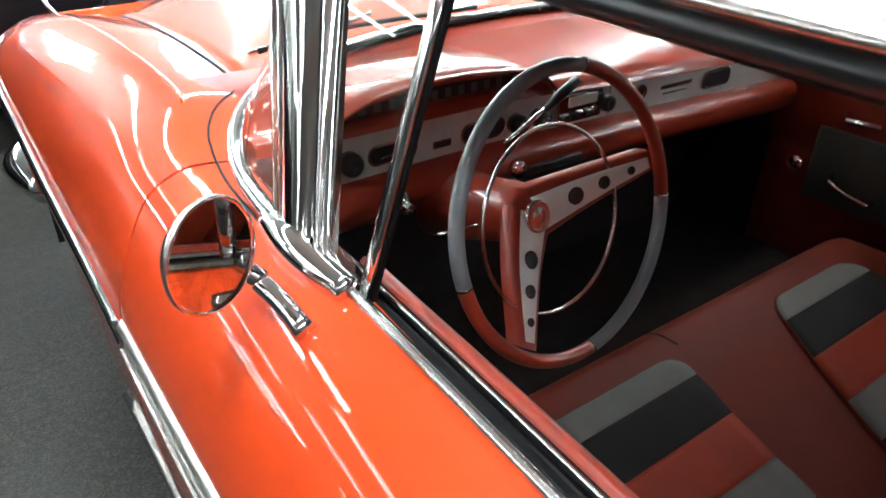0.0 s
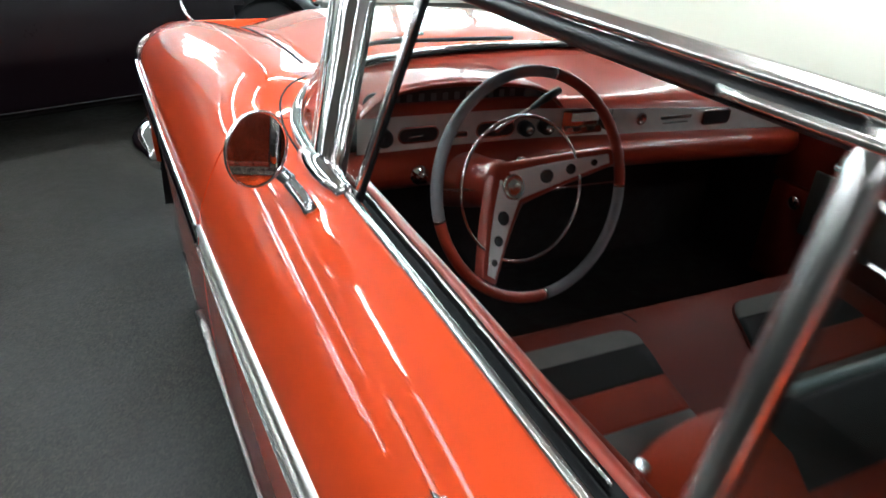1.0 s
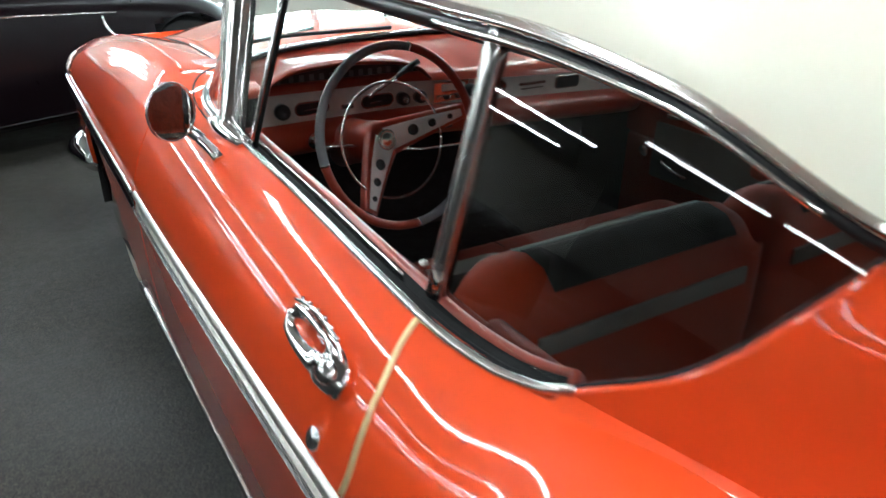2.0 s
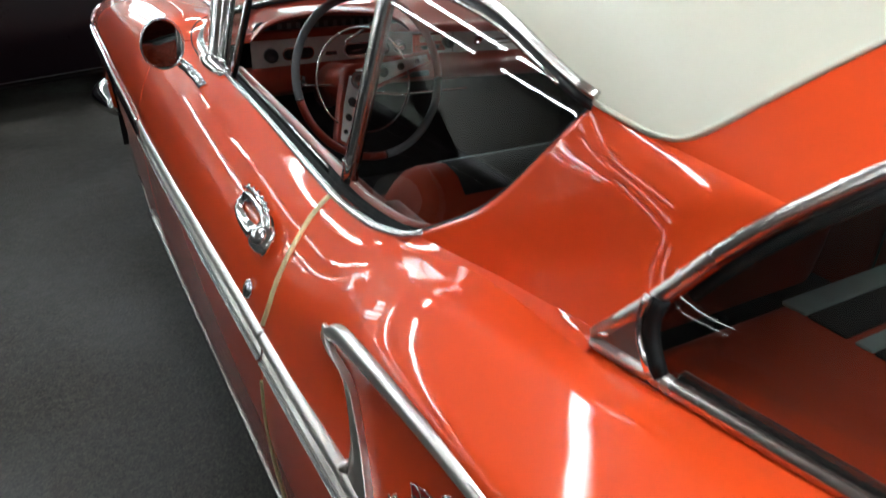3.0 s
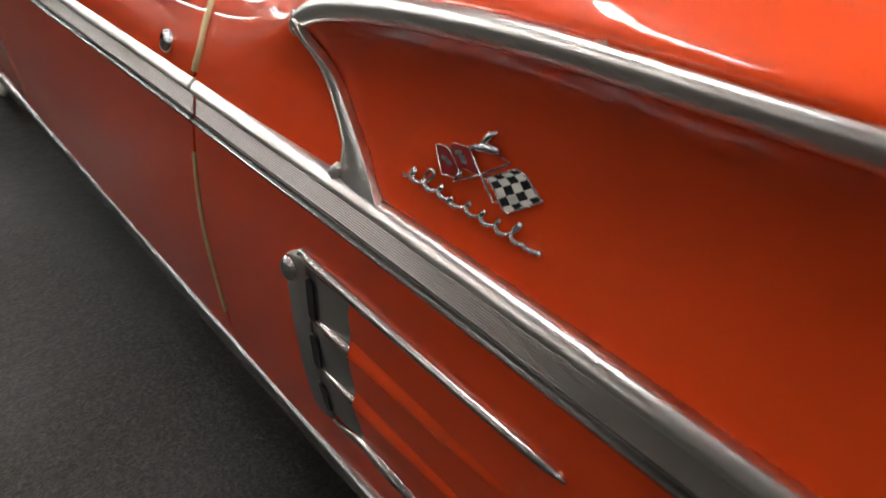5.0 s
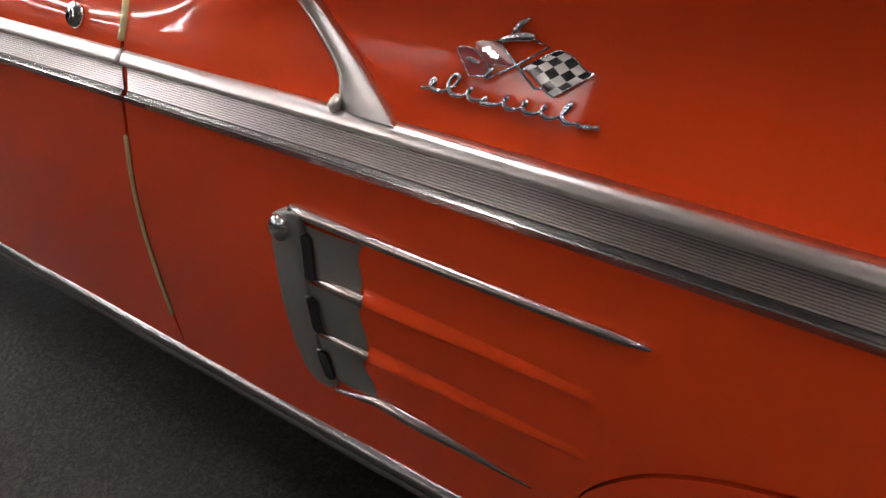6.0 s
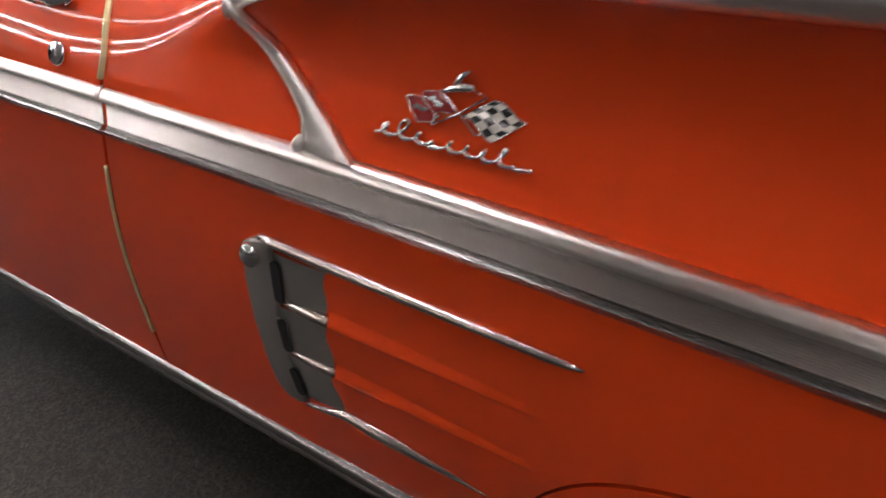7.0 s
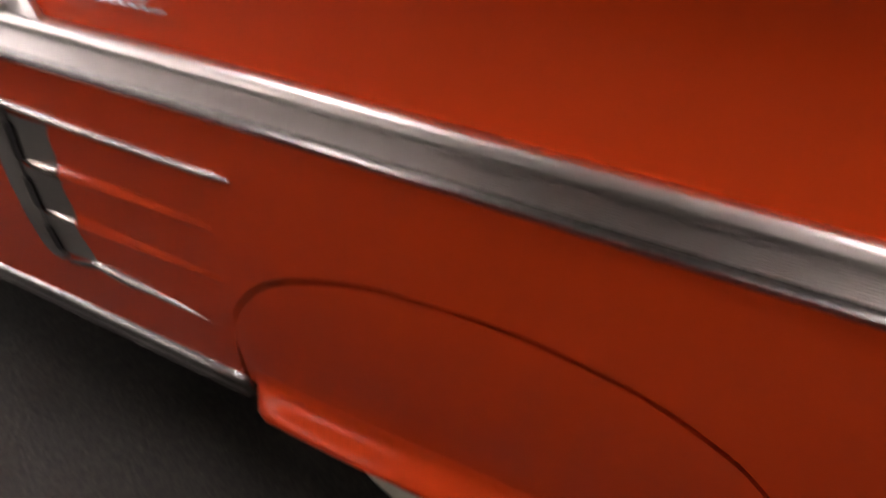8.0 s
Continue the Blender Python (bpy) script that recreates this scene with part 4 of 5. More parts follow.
bumper += [(-x, y, z) for x, y, z in bumper[-2::-1]]
part("front_bumper", tube(bumper, [0.03 + 0.04 * min(1, min(i, 48 - i) / 4) for i in range(49)], 14, 1.0), CHROME, car, "chrome front bumper")

# ---- flank details ----
def on(y, z, lift=0.0):
    return skin(y, z, lift)[0]


def frame_at(y, z, lift=0.0):
    """A pose on the driver's flank: x runs back along the car, y up, z out."""
    p, o = skin(y, z, lift)
    b = Vector((0, -1, 0))
    b = (b - o * b.dot(o)).normalized()
    u = o.cross(b)
    return Matrix(((b.x, u.x, o.x, p.x), (b.y, u.y, o.y, p.y), (b.z, u.z, o.z, p.z), (0, 0, 0, 1)))


def ball(at, r, m=Matrix(), sx=1.0, sy=1.0, sz=1.0, seg=14):
    bm = bmesh.new()
    bmesh.ops.create_uvsphere(bm, u_segments=seg, v_segments=seg // 2, radius=r)
    bmesh.ops.scale(bm, vec=(sx, sy, sz), verts=bm.verts)
    bmesh.ops.transform(bm, matrix=m @ Matrix.Translation(at), verts=bm.verts)
    return bm


# door edge guard of old brass along the rear cut, and the lock
guard = [flank(rear_cut(u) + 0.0005, u) + Vector((-0.0016, 0, 0.0008)) for u in np.linspace(0.15, 8.5, 60)]
part("door_edge_guard", tube(guard[:33], 0.0040, 8), BRASS, car, "thin worn brass door edge guard")
part("door_edge_guard", tube(guard[44:], 0.0026, 8), BRASS, car, "thin worn brass door edge guard")
m = frame_at(0.103, 0.775)
lock = part("door_lock", lathe([(0.0155, -0.002), (0.0155, 0.004), (0.013, 0.007), (0.010, 0.0065), (0.009, 0.008), (0.001, 0.008)], m, 24), CHROME, car, "round chrome door lock")
part("key_slot", box((0.002, 0.011, 0.001), (0, 0, 0.0085), turn=None), BLACK, lock, smooth=False).matrix_basis = m

# door handle: an almond ring round a narrow opening, beaded above, swelling into the thumb button behind
RIM = [(0.283, 0.853), (0.273, 0.835), (0.213, 0.824), (0.150, 0.822), (0.108, 0.827), (0.088, 0.842), (0.095, 0.860), (0.157, 0.8705), (0.229, 0.872), (0.268, 0.8665), (0.283, 0.853)]
rows = []
for y, z, _ in curve([(y, z, 0) for y, z in RIM], 60):
    a = math.atan2((z - 0.849) / 0.025, (y - 0.214) / 0.09)
    yi, zi = 0.216 + 0.044 * math.cos(a), 0.8495 + 0.0068 * math.sin(a)
    row = []
    for k in np.linspace(0, 1, 12):
        yy, zz = yi + (y - yi) * k, zi + (z - zi) * k
        h = 0.0095 + 0.013 * ease((0.172 - yy) / 0.05) + (0.006 if zz > 0.86 else 0.0) * ease((zz - 0.856) / 0.008)
        row.append(on(yy, zz, -0.003 + (h + 0.003) * math.sin(math.pi * (0.06 + 0.88 * k)) ** 0.6))
    rows.append(row)
handle = part("door_handle", grid(rows), CHROME, car, "chrome door handle with open loop and push button")
spine = curve([(0.272, 0.866, 0.012), (0.235, 0.8715, 0.016), (0.19, 0.8735, 0.017), (0.14, 0.871, 0.018), (0.100, 0.862, 0.018)], 22)
part("grip", tube([on(y, z, l) for y, z, l in spine], [0.0026 + 0.0012 * math.sin(math.pi * i / 22) for i in range(23)], 10), CHROME, handle)
m = frame_at(0.119, 0.846)
part("push_button", ball((0, 0, 0.015), 0.021, m, 1.0, 0.80, 0.62, 18), CHROME, handle)
part("tail", tube([on(0.098, 0.828, 0.004), on(0.086, 0.836, 0.008), on(0.083, 0.850, 0.010), on(0.090, 0.862, 0.010)], [0.003, 0.0045, 0.0045, 0.003], 10), CHROME, handle)
for k in range(6):
    y, z, l = spine[3 + 3 * k]
    part("bead", ball((0, 0, 0), 0.0036, Matrix.Translation(on(y, z + 0.0025, l + 0.0030)), seg=10), CHROME, handle)

# gill ornament behind the door
GILL = [(0, 112), (5, 124), (18, 132), (38, 137), (46, 134), (44, 118), (41, 20), (43, -40), (50, -90), (60, -113), (50, -119), (28, -118), (13, -102), (1, -60), (-6, 0), (-5, 70)]
gill = part("gill_ornament", prism([(x / 1000, y / 1000) for x, y in GILL], frame_at(-0.207, 0.497, -0.006), 0.011, 0.003), DULL, car, "grey metal gill ornament with black slots and chrome spears")
part("boss", ball((0.018, 0.112, 0.007), 0.0150, frame_at(-0.207, 0.497), 0.95, 1.15, 0.75, 20), CHROME, gill)
for za, zb, w, lean in ((0.553, 0.618, 0.092, 0.010), (0.474, 0.541, 0.088, 0.0), (0.396, 0.463, 0.088, -0.012)):
    h = zb - za
    m = frame_at(-0.288, (za + zb) / 2, 0.0)
    part("louvre", grid([[m @ Vector((-0.043 + (w + lean * (b - 0.5) + 0.004 * math.sin(math.pi * 2 * b)) * a, -h / 2 + h * b, 0.001 + 0.004 * math.sin(math.pi * a * 0.9 + 0.3) - 0.003 * a)) for b in np.linspace(0, 1, 9)] for a in np.linspace(0, 1, 12)]), DULL, gill)
for za, zb, y, turn in ((0.549, 0.608, -0.2565, 0.0), (0.471, 0.523, -0.2545, 0.06), (0.396, 0.442, -0.2585, 0.16)):
    m = frame_at(y, (za + zb) / 2, 0.0045) @ Matrix.Rotation(turn, 4, "Z")
    slot = part("slot", prism(rounded(0.0135, zb - za, 0.006), m, 0.003), BLACK, gill, smooth=False)
    part("slot_rim", tube([m @ Vector((x - 0.0005, y, 0.0025)) for x, y in rounded(0.0155, zb - za + 0.003, 0.007)[6:18]], 0.0016, 6), DULL, slot)
for z, r in ((0.548, 0.0090), (0.467, 0.0072)):
    part("rib", tube([on(-0.252 - 0.078 * t, z + 0.001 * t, 0.001) for t in np.linspace(0, 1, 10)], [r * (0.25 + 0.75 * math.sin(math.pi / 2 * min(1, t * 1.6))) for t in np.linspace(0, 1, 10)], 14), SPEAR, gill)
    # swelling pressed into the panel behind each rib, crested towards its lower edge
    rows = []
    for t in np.linspace(0, 1, 30):
        h, y = 0.0085 * (1 - t) ** 0.8, -0.329 - 0.262 * t
        rows.append([on(y, z + 0.001 + c * (1 - 0.25 * t), -0.0012 + (h + 0.0012) * k) for c, k in ((0.019, 0.0), (0.015, 0.12), (0.010, 0.42), (0.005, 0.76), (0.0, 0.97), (-0.003, 1.0), (-0.006, 0.88), (-0.0085, 0.5), (-0.0105, 0.15), (-0.013, 0.0))])
    part("pressed_rib", grid(rows), PAINT, car)
part("upper_spear", tube([on(-0.236 - 0.393 * t, 0.6305 - 0.0018 * math.sin(math.pi * t) - 0.002 * t, 0.002) for t in np.linspace(0, 1, 24)], [0.0072 - 0.0022 * t if t < 0.92 else 0.0052 * (1.02 - t) / 0.10 + 0.0008 for t in np.linspace(0, 1, 24)], 12, 0.9), SPEAR, gill)
part("lower_spear", tube([on(y, z, 0.002) for y, z, _ in curve([(-0.262, 0.374, 0), (-0.30, 0.384, 0), (-0.34, 0.394, 0), (-0.38, 0.392, 0), (-0.46, 0.386, 0), (-0.535, 0.379, 0)], 24)], [0.003 + 0.006 * min(1, t * 2.6) if t < 0.5 else 0.009 - 0.0078 * (t - 0.5) / 0.5 for t in np.linspace(0, 1, 25)], 12, 0.8), SPEAR, gill)

# emblem: crossed flags, small figure and looping ribbon
EM = frame_at(-0.39, 0.79, 0.001)


EF = EM @ Matrix.Translation((-0.005, -0.004, 0))


def plate(pts, lift, depth, mm, name, parent, bevel=0.0):
    return part(name, prism([(x / 1000, y / 1000) for x, y in pts], EF @ Matrix.Translation((0, 0, lift)), depth, bevel), mm, parent, smooth=False)


ENAMEL_RED = mat("dark_red_enamel", (0.28, 0.020, 0.018), 0.25, 0.0, 0.5, 0.1, 60.0)
ENAMEL_WHITE = mat("white_enamel", (0.78, 0.75, 0.68), 0.3, 0.0, 0.4, 0.06, 60.0)
ENAMEL_BLACK = mat("black_enamel", (0.01, 0.01, 0.012), 0.25, 0.0, 0.4, 0.1, 60.0)
RED_A = [(30.3, 40.1), (35, 42.7), (40.3, 43), (46.4, 42.7), (62.3, 31.6), (65.4, 25.9), (62.9, 23.8), (46.4, 20.4)]
RED_B = [(46.1, 46.6), (52, 49.9), (59, 50.4), (65.9, 52.3), (84.7, 37.1), (77.8, 34.9), (69.1, 34.7), (62.3, 31.6)]
flags = plate(RED_A, 0.0, 0.003, ENAMEL_RED, "flag_emblem", car)
tagged(flags, "enamel emblem of crossed flags in red, white and black")
plate(RED_B, 0.0015, 0.003, ENAMEL_RED, "red_flag", flags)
for pts in (RED_A, RED_B):
    part("flag_edge", tube([EF @ Vector((x / 1000, y / 1000, 0.0038)) for x, y in pts + pts[:1]], 0.0007, 6), CHROME, flags)
for x, y in ((45, 34), (51, 33), (58, 44), (63, 42), (66, 40)):
    part("device", prism(rounded(0.0075, 0.0032, 0.0012, 2), EF @ Matrix.Translation((x / 1000, y / 1000, 0.0042)) @ Matrix.Rotation(0.3 * (x % 3), 4, "Z"), 0.001), CHROME, flags, smooth=False)
CA, CB, CD = Vector((91, 35.5)), Vector((118, 54)), Vector((151, 43.5))
CC = Vector((123, 20.5))


def checked(a, b):
    p = CA.lerp(CC, a).lerp(CB.lerp(CD, a), b)
    return (p.x, p.y + 2.2 * math.sin(2 * math.pi * a * 0.9))


for i in range(5):
    for j in range(4):
        quad = [checked(i / 5, j / 4), checked((i + 1) / 5, j / 4), checked((i + 1) / 5, (j + 1) / 4), checked(i / 5, (j + 1) / 4)]
        plate(quad, 0.001, 0.0028, ENAMEL_BLACK if (i + j) % 2 else ENAMEL_WHITE, "check", flags)
rim = [checked(a, 0) for a in np.linspace(0, 1, 7)] + [checked(1, b) for b in (0.5, 1)] + [checked(a, 1) for a in np.linspace(1, 0, 7)] + [checked(0, 0)]
part("flag_edge", tube([EF @ Vector((x / 1000, y / 1000, 0.0036)) for x, y in rim], 0.0010, 6), CHROME, flags)
for pts in (((62, 21), (85, 35), (111, 55.4), (98, 58)), ((70, 50), (88, 36), (107, 22), (112, 24)), ((62, 21), (64, 27), (68, 31))):
    part("staff", tube([EF @ Vector((x / 1000, y / 1000, 0.0045)) for x, y in pts], 0.0012, 6), CHROME, flags)
part("figure", join(tube([EF @ Vector((x / 1000, y / 1000, 0.005)) for x, y in ((67, 52), (75, 55.5), (84, 58.5), (94, 60), (98, 61))], [0.0020, 0.0034, 0.0046, 0.0044, 0.0026], 8), tube([EF @ Vector((x / 1000, y / 1000, 0.005)) for x, y in ((80, 58), (81, 64), (84, 68), (91, 74))], [0.0038, 0.0028, 0.0036, 0.0012], 8)), CHROME, flags, "plain little chrome figure")
# a looping bright ribbon: one large loop, then small slanted ones, a dip, a taller one and a tail
loops, thin = [], []
for t in np.linspace(0, 1, 260):
    big = math.exp(-((t - 0.13) / 0.055) ** 2)
    dip = math.exp(-((t - 0.38) / 0.022) ** 2)
    tall = math.exp(-((t - 0.77) / 0.04) ** 2)
    w = 2 * math.pi * 9.5 * t
    env = min(1, max(0.0, 0.90 - t) * 12, t * 16)
    rise = env * (4.4 + 5.0 * big + 3.6 * tall) * (1 - math.cos(w)) - 9.0 * dip * env
    loops.append(EM @ Vector((( -1 + 161 * t + env * (4.3 + 5.5 * big + 1.0 * tall) * math.sin(w) + 0.45 * rise - 3 * big) / 1000, (-1.5 + rise + 2.5 * max(0, t - 0.9) * 10) / 1000, 0.0035)))
    thin.append(0.0016 + 0.0010 * (0.5 + 0.5 * math.cos(w * 2 + 1)))
part("script_ribbon", tube(loops, thin, 8), CHROME, car, "looping bright script ornament")

# skirt lip that turns out along the lower edge
lip_rows = []
for y in np.linspace(-1.31, -0.592, 40):
    z = spl((-1.31, -0.95, -0.74, -0.592), (0.262, 0.258, 0.252, 0.256), y)
    x = rows_at(y)[9][0]
    k = min(1.0, (-0.588 - y) / 0.03)
    lip_rows.append([Vector((flank(y, u_at(y, z + b)).x - 0.001 + a * k if b > 0.012 else x + a * k, y, z + b + 0.006)) for a, b in ((0.0, 0.042), (-0.003, 0.026), (-0.009, 0.0125), (-0.022, 0.002), (-0.033, -0.008), (-0.035, -0.016), (-0.028, -0.022), (0.01, -0.022))])
part("skirt_lip", grid(lip_rows), PAINT, car)

# small round toe where the strut meets the side trim
part("strut_toe", tube([on(-0.302, 0.766, 0.006), on(-0.302, 0.760, 0.008), on(-0.301, 0.755, 0.009), on(-0.299, 0.751, 0.007)], [0.003, 0.0058, 0.0062, 0.003], 12), BRUSHED, strut_ob)

# ---- interior ----
part("cabin_floor", box((1.5, 2.4, 0.03), (0, 0.35, 0.30)), CARPET, car, "dark red carpet", smooth=False)
part("firewall", box((1.5, 0.03, 0.55), (0, 1.50, 0.57)), CARPET, car, smooth=False)
CARD_GREY = mat("grey_door_cloth", (0.05, 0.046, 0.04), 0.7, 0.0, 0.0, 0.15, 20.0, 0.4, 500.0)
for sgn in (-1, 1):
    card = part("door_card", box((0.03, 1.2, 0.26), (sgn * 0.755, 0.66, 0.76), 0.01), VINYL, car, "red door card with grey cloth panel")
    part("lower_card", box((0.028, 1.2, 0.36), (sgn * 0.755, 0.66, 0.45), 0.01), VINYL, card)
    part("cloth_panel", box((0.012, 0.62, 0.20), (sgn * 0.738, 0.80, 0.60), 0.005), CARD_GREY, card)
    part("armrest", box((0.07, 0.34, 0.06), (sgn * 0.715, 0.52, 0.66), 0.025, 4), VINYL, card)
    part("pull_handle", tube([(sgn * 0.725, 1.04, 0.585), (sgn * 0.70, 1.03, 0.575), (sgn * 0.695, 0.98, 0.56), (sgn * 0.70, 0.93, 0.552), (sgn * 0.725, 0.925, 0.55)], 0.007, 8), CHROME, card)
    part("window_crank", join(lathe([(0.022, 0), (0.020, 0.012), (0.001, 0.016)], Matrix.Translation((sgn * 0.738, 1.145, 0.582)) @ Euler((0, radians(-90 * sgn), 0)).to_matrix().to_4x4(), 18), tube([(sgn * 0.725, 1.145, 0.582), (sgn * 0.715, 1.12, 0.60)], 0.005, 8)), CHROME, card)
    part("latch_handle", tube([(sgn * 0.735, 1.05, 0.745), (sgn * 0.70, 1.03, 0.74), (sgn * 0.695, 0.95, 0.748)], [0.012, 0.009, 0.006], 10), CHROME, card)
    part("kick_panel", box((0.03, 0.3, 0.6), (sgn * 0.755, 1.38, 0.60), 0.01), CARPET, car)
    part("rear_side_card", box((0.03, 0.9, 0.58), (sgn * 0.755, -0.4, 0.62), 0.01), VINYL, car)
part("lock_button", join(tube([(-0.772, 0.183, 0.905), (-0.772, 0.183, 0.925)], 0.004, 8), ball((-0.772, 0.183, 0.927), 0.008)), CHROME, car, "chrome door lock button")

# dashboard


def dash_z(x, t):
    low = min(0.912, spl((-0.64, -0.45, -0.2, 0.05, 0.7), (0.912, 0.918, 0.908, 0.892, 0.862), x) + 0.001)
    return spl((0, 0.12, 0.3, 0.7, 1), (low, low + 0.022, low * 0.3 + 0.944 * 0.7, 0.962 - 0.02 * max(0, x), 0.972), t)


dash = part("dashboard", grid([[Vector((x, spl((0, 0.12, 0.3, 0.7, 1), (1.222, 1.232, 1.27, 1.40, 1.47), t), dash_z(x, t))) for x in np.linspace(-0.74, 0.74, 30)] for t in np.linspace(0, 1, 14)]), PAINT_IN, car, "red painted dashboard with silver instrument panel")


def panel_z(x):
    """Lower and upper edge of the silver strip."""
    return spl((-0.64, -0.3, 0.05, 0.7), (0.828, 0.832, 0.822, 0.795), x), spl((-0.64, -0.45, -0.2, 0.05, 0.7), (0.912, 0.918, 0.908, 0.892, 0.862), x)


rows = []
for x in list(np.linspace(-0.64, 0.038, 22)):
    a, b = panel_z(x)
    rows.append([Vector((x, 1.236, a)), Vector((x, 1.231, a + 0.002)), Vector((x, 1.231, b - 0.002)), Vector((x, 1.236, b))])
part("instrument_panel", grid(rows), DASH_SILVER, dash, smooth=False)
rows = []
for x in list(np.linspace(0.041, 0.70, 20)):
    a, b = panel_z(x)
    rows.append([Vector((x, 1.236, a)), Vector((x, 1.231, a + 0.002)), Vector((x, 1.231, b - 0.002)), Vector((x, 1.236, b))])
part("glove_box_panel", grid(rows), DASH_SILVER, dash, smooth=False)
rows = []
for x in np.linspace(-0.74, 0.74, 40):
    a, b = panel_z(min(x, 0.7))
    rows.append([Vector((x, y, a + z)) for y, z in ((1.245, 0.004), (1.226, 0.002), (1.205, -0.012), (1.195, -0.035), (1.20, -0.06), (1.225, -0.085), (1.27, -0.095))])
part("lower_rail", grid(rows), PAINT_IN, dash)
DX = Euler((radians(90), 0, 0)).to_matrix().to_4x4()
# shelf under the windscreen and the silver end that sweeps into the passenger door
for sgn in (1, -1):
    part("dash_shelf", grid([[Vector((sgn * b[0], b[1] - 0.006, b[2] - 0.006)).lerp(Vector((sgn * b[0] * 0.97, min(b[1] - 0.05, 1.45), 0.962)), t) for t in (0, 0.5, 1)] for b in base_c if b[0] > -0.70]), PAINT_IN, dash)
rows = []
for k in range(11):
    w = radians(90 * k / 10)
    x, y = 0.698 + 0.035 * math.sin(w), 1.196 + 0.035 * math.cos(w)
    rows.append([Vector((x, y, 0.795)), Vector((x, y, 0.86))])
rows += [[Vector((0.733, y, 0.795 + 0.06 * t)), Vector((0.733, y, 0.86 + 0.006 * t))] for t, y in ((0.3, 1.13), (0.6, 1.05), (1.0, 0.95))]
part("dash_end", grid(rows), DASH_SILVER, dash)


def face(name, outline, x, z, depth, mm, y=1.2312, bevel=0.0):
    return part(name, prism(outline, Matrix.Translation((x, y, z)) @ DX, depth, bevel), mm, dash, smooth=False)


def knob(x, z, r, mm, depth=0.022, y=1.231):
    return part("knob", lathe([(r, 0), (r, depth * 0.6), (r * 0.85, depth), (r * 0.3, depth), (r * 0.25, depth * 0.9), (0.001, depth * 0.9)], Matrix.Translation((x, y, z)) @ DX, 20), mm, dash)


for x, z, w, h in ((-0.497, 0.866, 0.092, 0.030), (-0.30, 0.864, 0.096, 0.032)):
    face("slot_recess", rounded(w + 0.008, h + 0.008, (h + 0.008) / 2.1), x, z, 0.003, STAINLESS)
    face("slot_recess", rounded(w, h, h / 2.1), x, z, 0.0042, BLACK)
    part("slider", tube([(x - 0.025, 1.225, z - 0.004), (x + 0.01, 1.225, z - 0.001)], 0.0016, 6), CHROME, dash)
knob(-0.583, 0.866, 0.021, BLACK)
face("badge", rounded(0.040, 0.014, 0.003), -0.393, 0.858, 0.002, STAINLESS)
face("badge", rounded(0.034, 0.009, 0.002), -0.393, 0.858, 0.003, BLACK)
for x in (-0.222, -0.165):
    knob(x, 0.862, 0.019, BLACK, 0.026)
    knob(x, 0.862, 0.009, CHROME, 0.032)
face("radio", rounded(0.125, 0.060, 0.004), -0.055, 0.866, 0.010, CHROME, bevel=0.002)
face("radio_dial", rounded(0.080, 0.020, 0.002), -0.05, 0.879, 0.012, ENAMEL_WHITE)
for k in range(5):
    face("radio_key", rounded(0.017, 0.011, 0.002), -0.097 + 0.021 * k, 0.851, 0.017, BLACK if k % 2 else STAINLESS)
knob(0.016, 0.862, 0.019, BLACK, 0.026)
part("glove_lock", lathe([(0.017, 0), (0.017, 0.006), (0.013, 0.009), (0.010, 0.006), (0.001, 0.006)], Matrix.Translation((0.136, 1.231, 0.860)) @ DX, 22), CHROME, dash)
for a, b, z, h in ((0.205, 0.315, 0.856, 0.009), (0.215, 0.305, 0.841, 0.004)):
    face("dash_bar", rounded(b - a, h, h / 2.2), (a + b) / 2, z, 0.002, STAINLESS)
face("clock", rounded(0.105, 0.044, 0.014), 0.405, 0.848, 0.006, STAINLESS, bevel=0.002)
face("clock_face", rounded(0.092, 0.034, 0.010), 0.405, 0.848, 0.0075, BLACK)

# hooded binnacle over the instruments
HOOD_TOP = Smooth((-0.64, -0.60, -0.53, -0.41, -0.25, -0.17, -0.135), (0.918, 0.952, 0.975, 0.983, 0.972, 0.948, 0.915))
rows = []
for x in np.linspace(-0.64, -0.135, 34):
    h = HOOD_TOP(x)
    rows.append([Vector((x, y, 0.912 + (h - 0.912) * k + dz)) for y, k, dz in ((1.245, 0.86, -0.004), (1.212, 0.90, -0.003), (1.203, 0.96, 0.0), (1.208, 1.0, 0.003), (1.24, 1.02, 0.003), (1.32, 0.98, 0.004), (1.40, 0.6, 0.018), (1.455, 0.0, 0.056))])
part("instrument_hood", grid(rows), PAINT_IN, dash)
part("instrument_recess", grid([[Vector((x, 1.246, 0.912)), Vector((x, 1.246, 0.912 + (HOOD_TOP(x) - 0.912) * 0.9))] for x in np.linspace(-0.635, -0.14, 24)]), BLACK, dash)
DIAL = mat("faint_dial_marks", (0.10, 0.105, 0.11), 0.5, var=0.1)
for k in range(11):
    x = -0.545 + 0.029 * k
    face("dial_mark", rounded(0.013, 0.017, 0.002, 2), x, 0.944, 0.001, DIAL, 1.2455)
for x in (-0.60, -0.20):
    part("gauge", lathe([(0.024, 0), (0.024, 0.003), (0.020, 0.004), (0.001, 0.004)], Matrix.Translation((x, 1.2455, 0.936)) @ DX, 20), DIAL, dash)
part("ignition_switch", lathe([(0.022, 0), (0.022, 0.010), (0.015, 0.016), (0.012, 0.028), (0.010, 0.036), (0.001, 0.036)], Matrix.Translation((-0.507, 1.20, 0.786)) @ DX, 24), CHROME, dash)
part("column_knob", lathe([(0.017, 0), (0.016, 0.016), (0.006, 0.020), (0.001, 0.020)], Matrix.Translation((-0.255, 1.185, 0.795)) @ DX, 20), CHROME, dash)
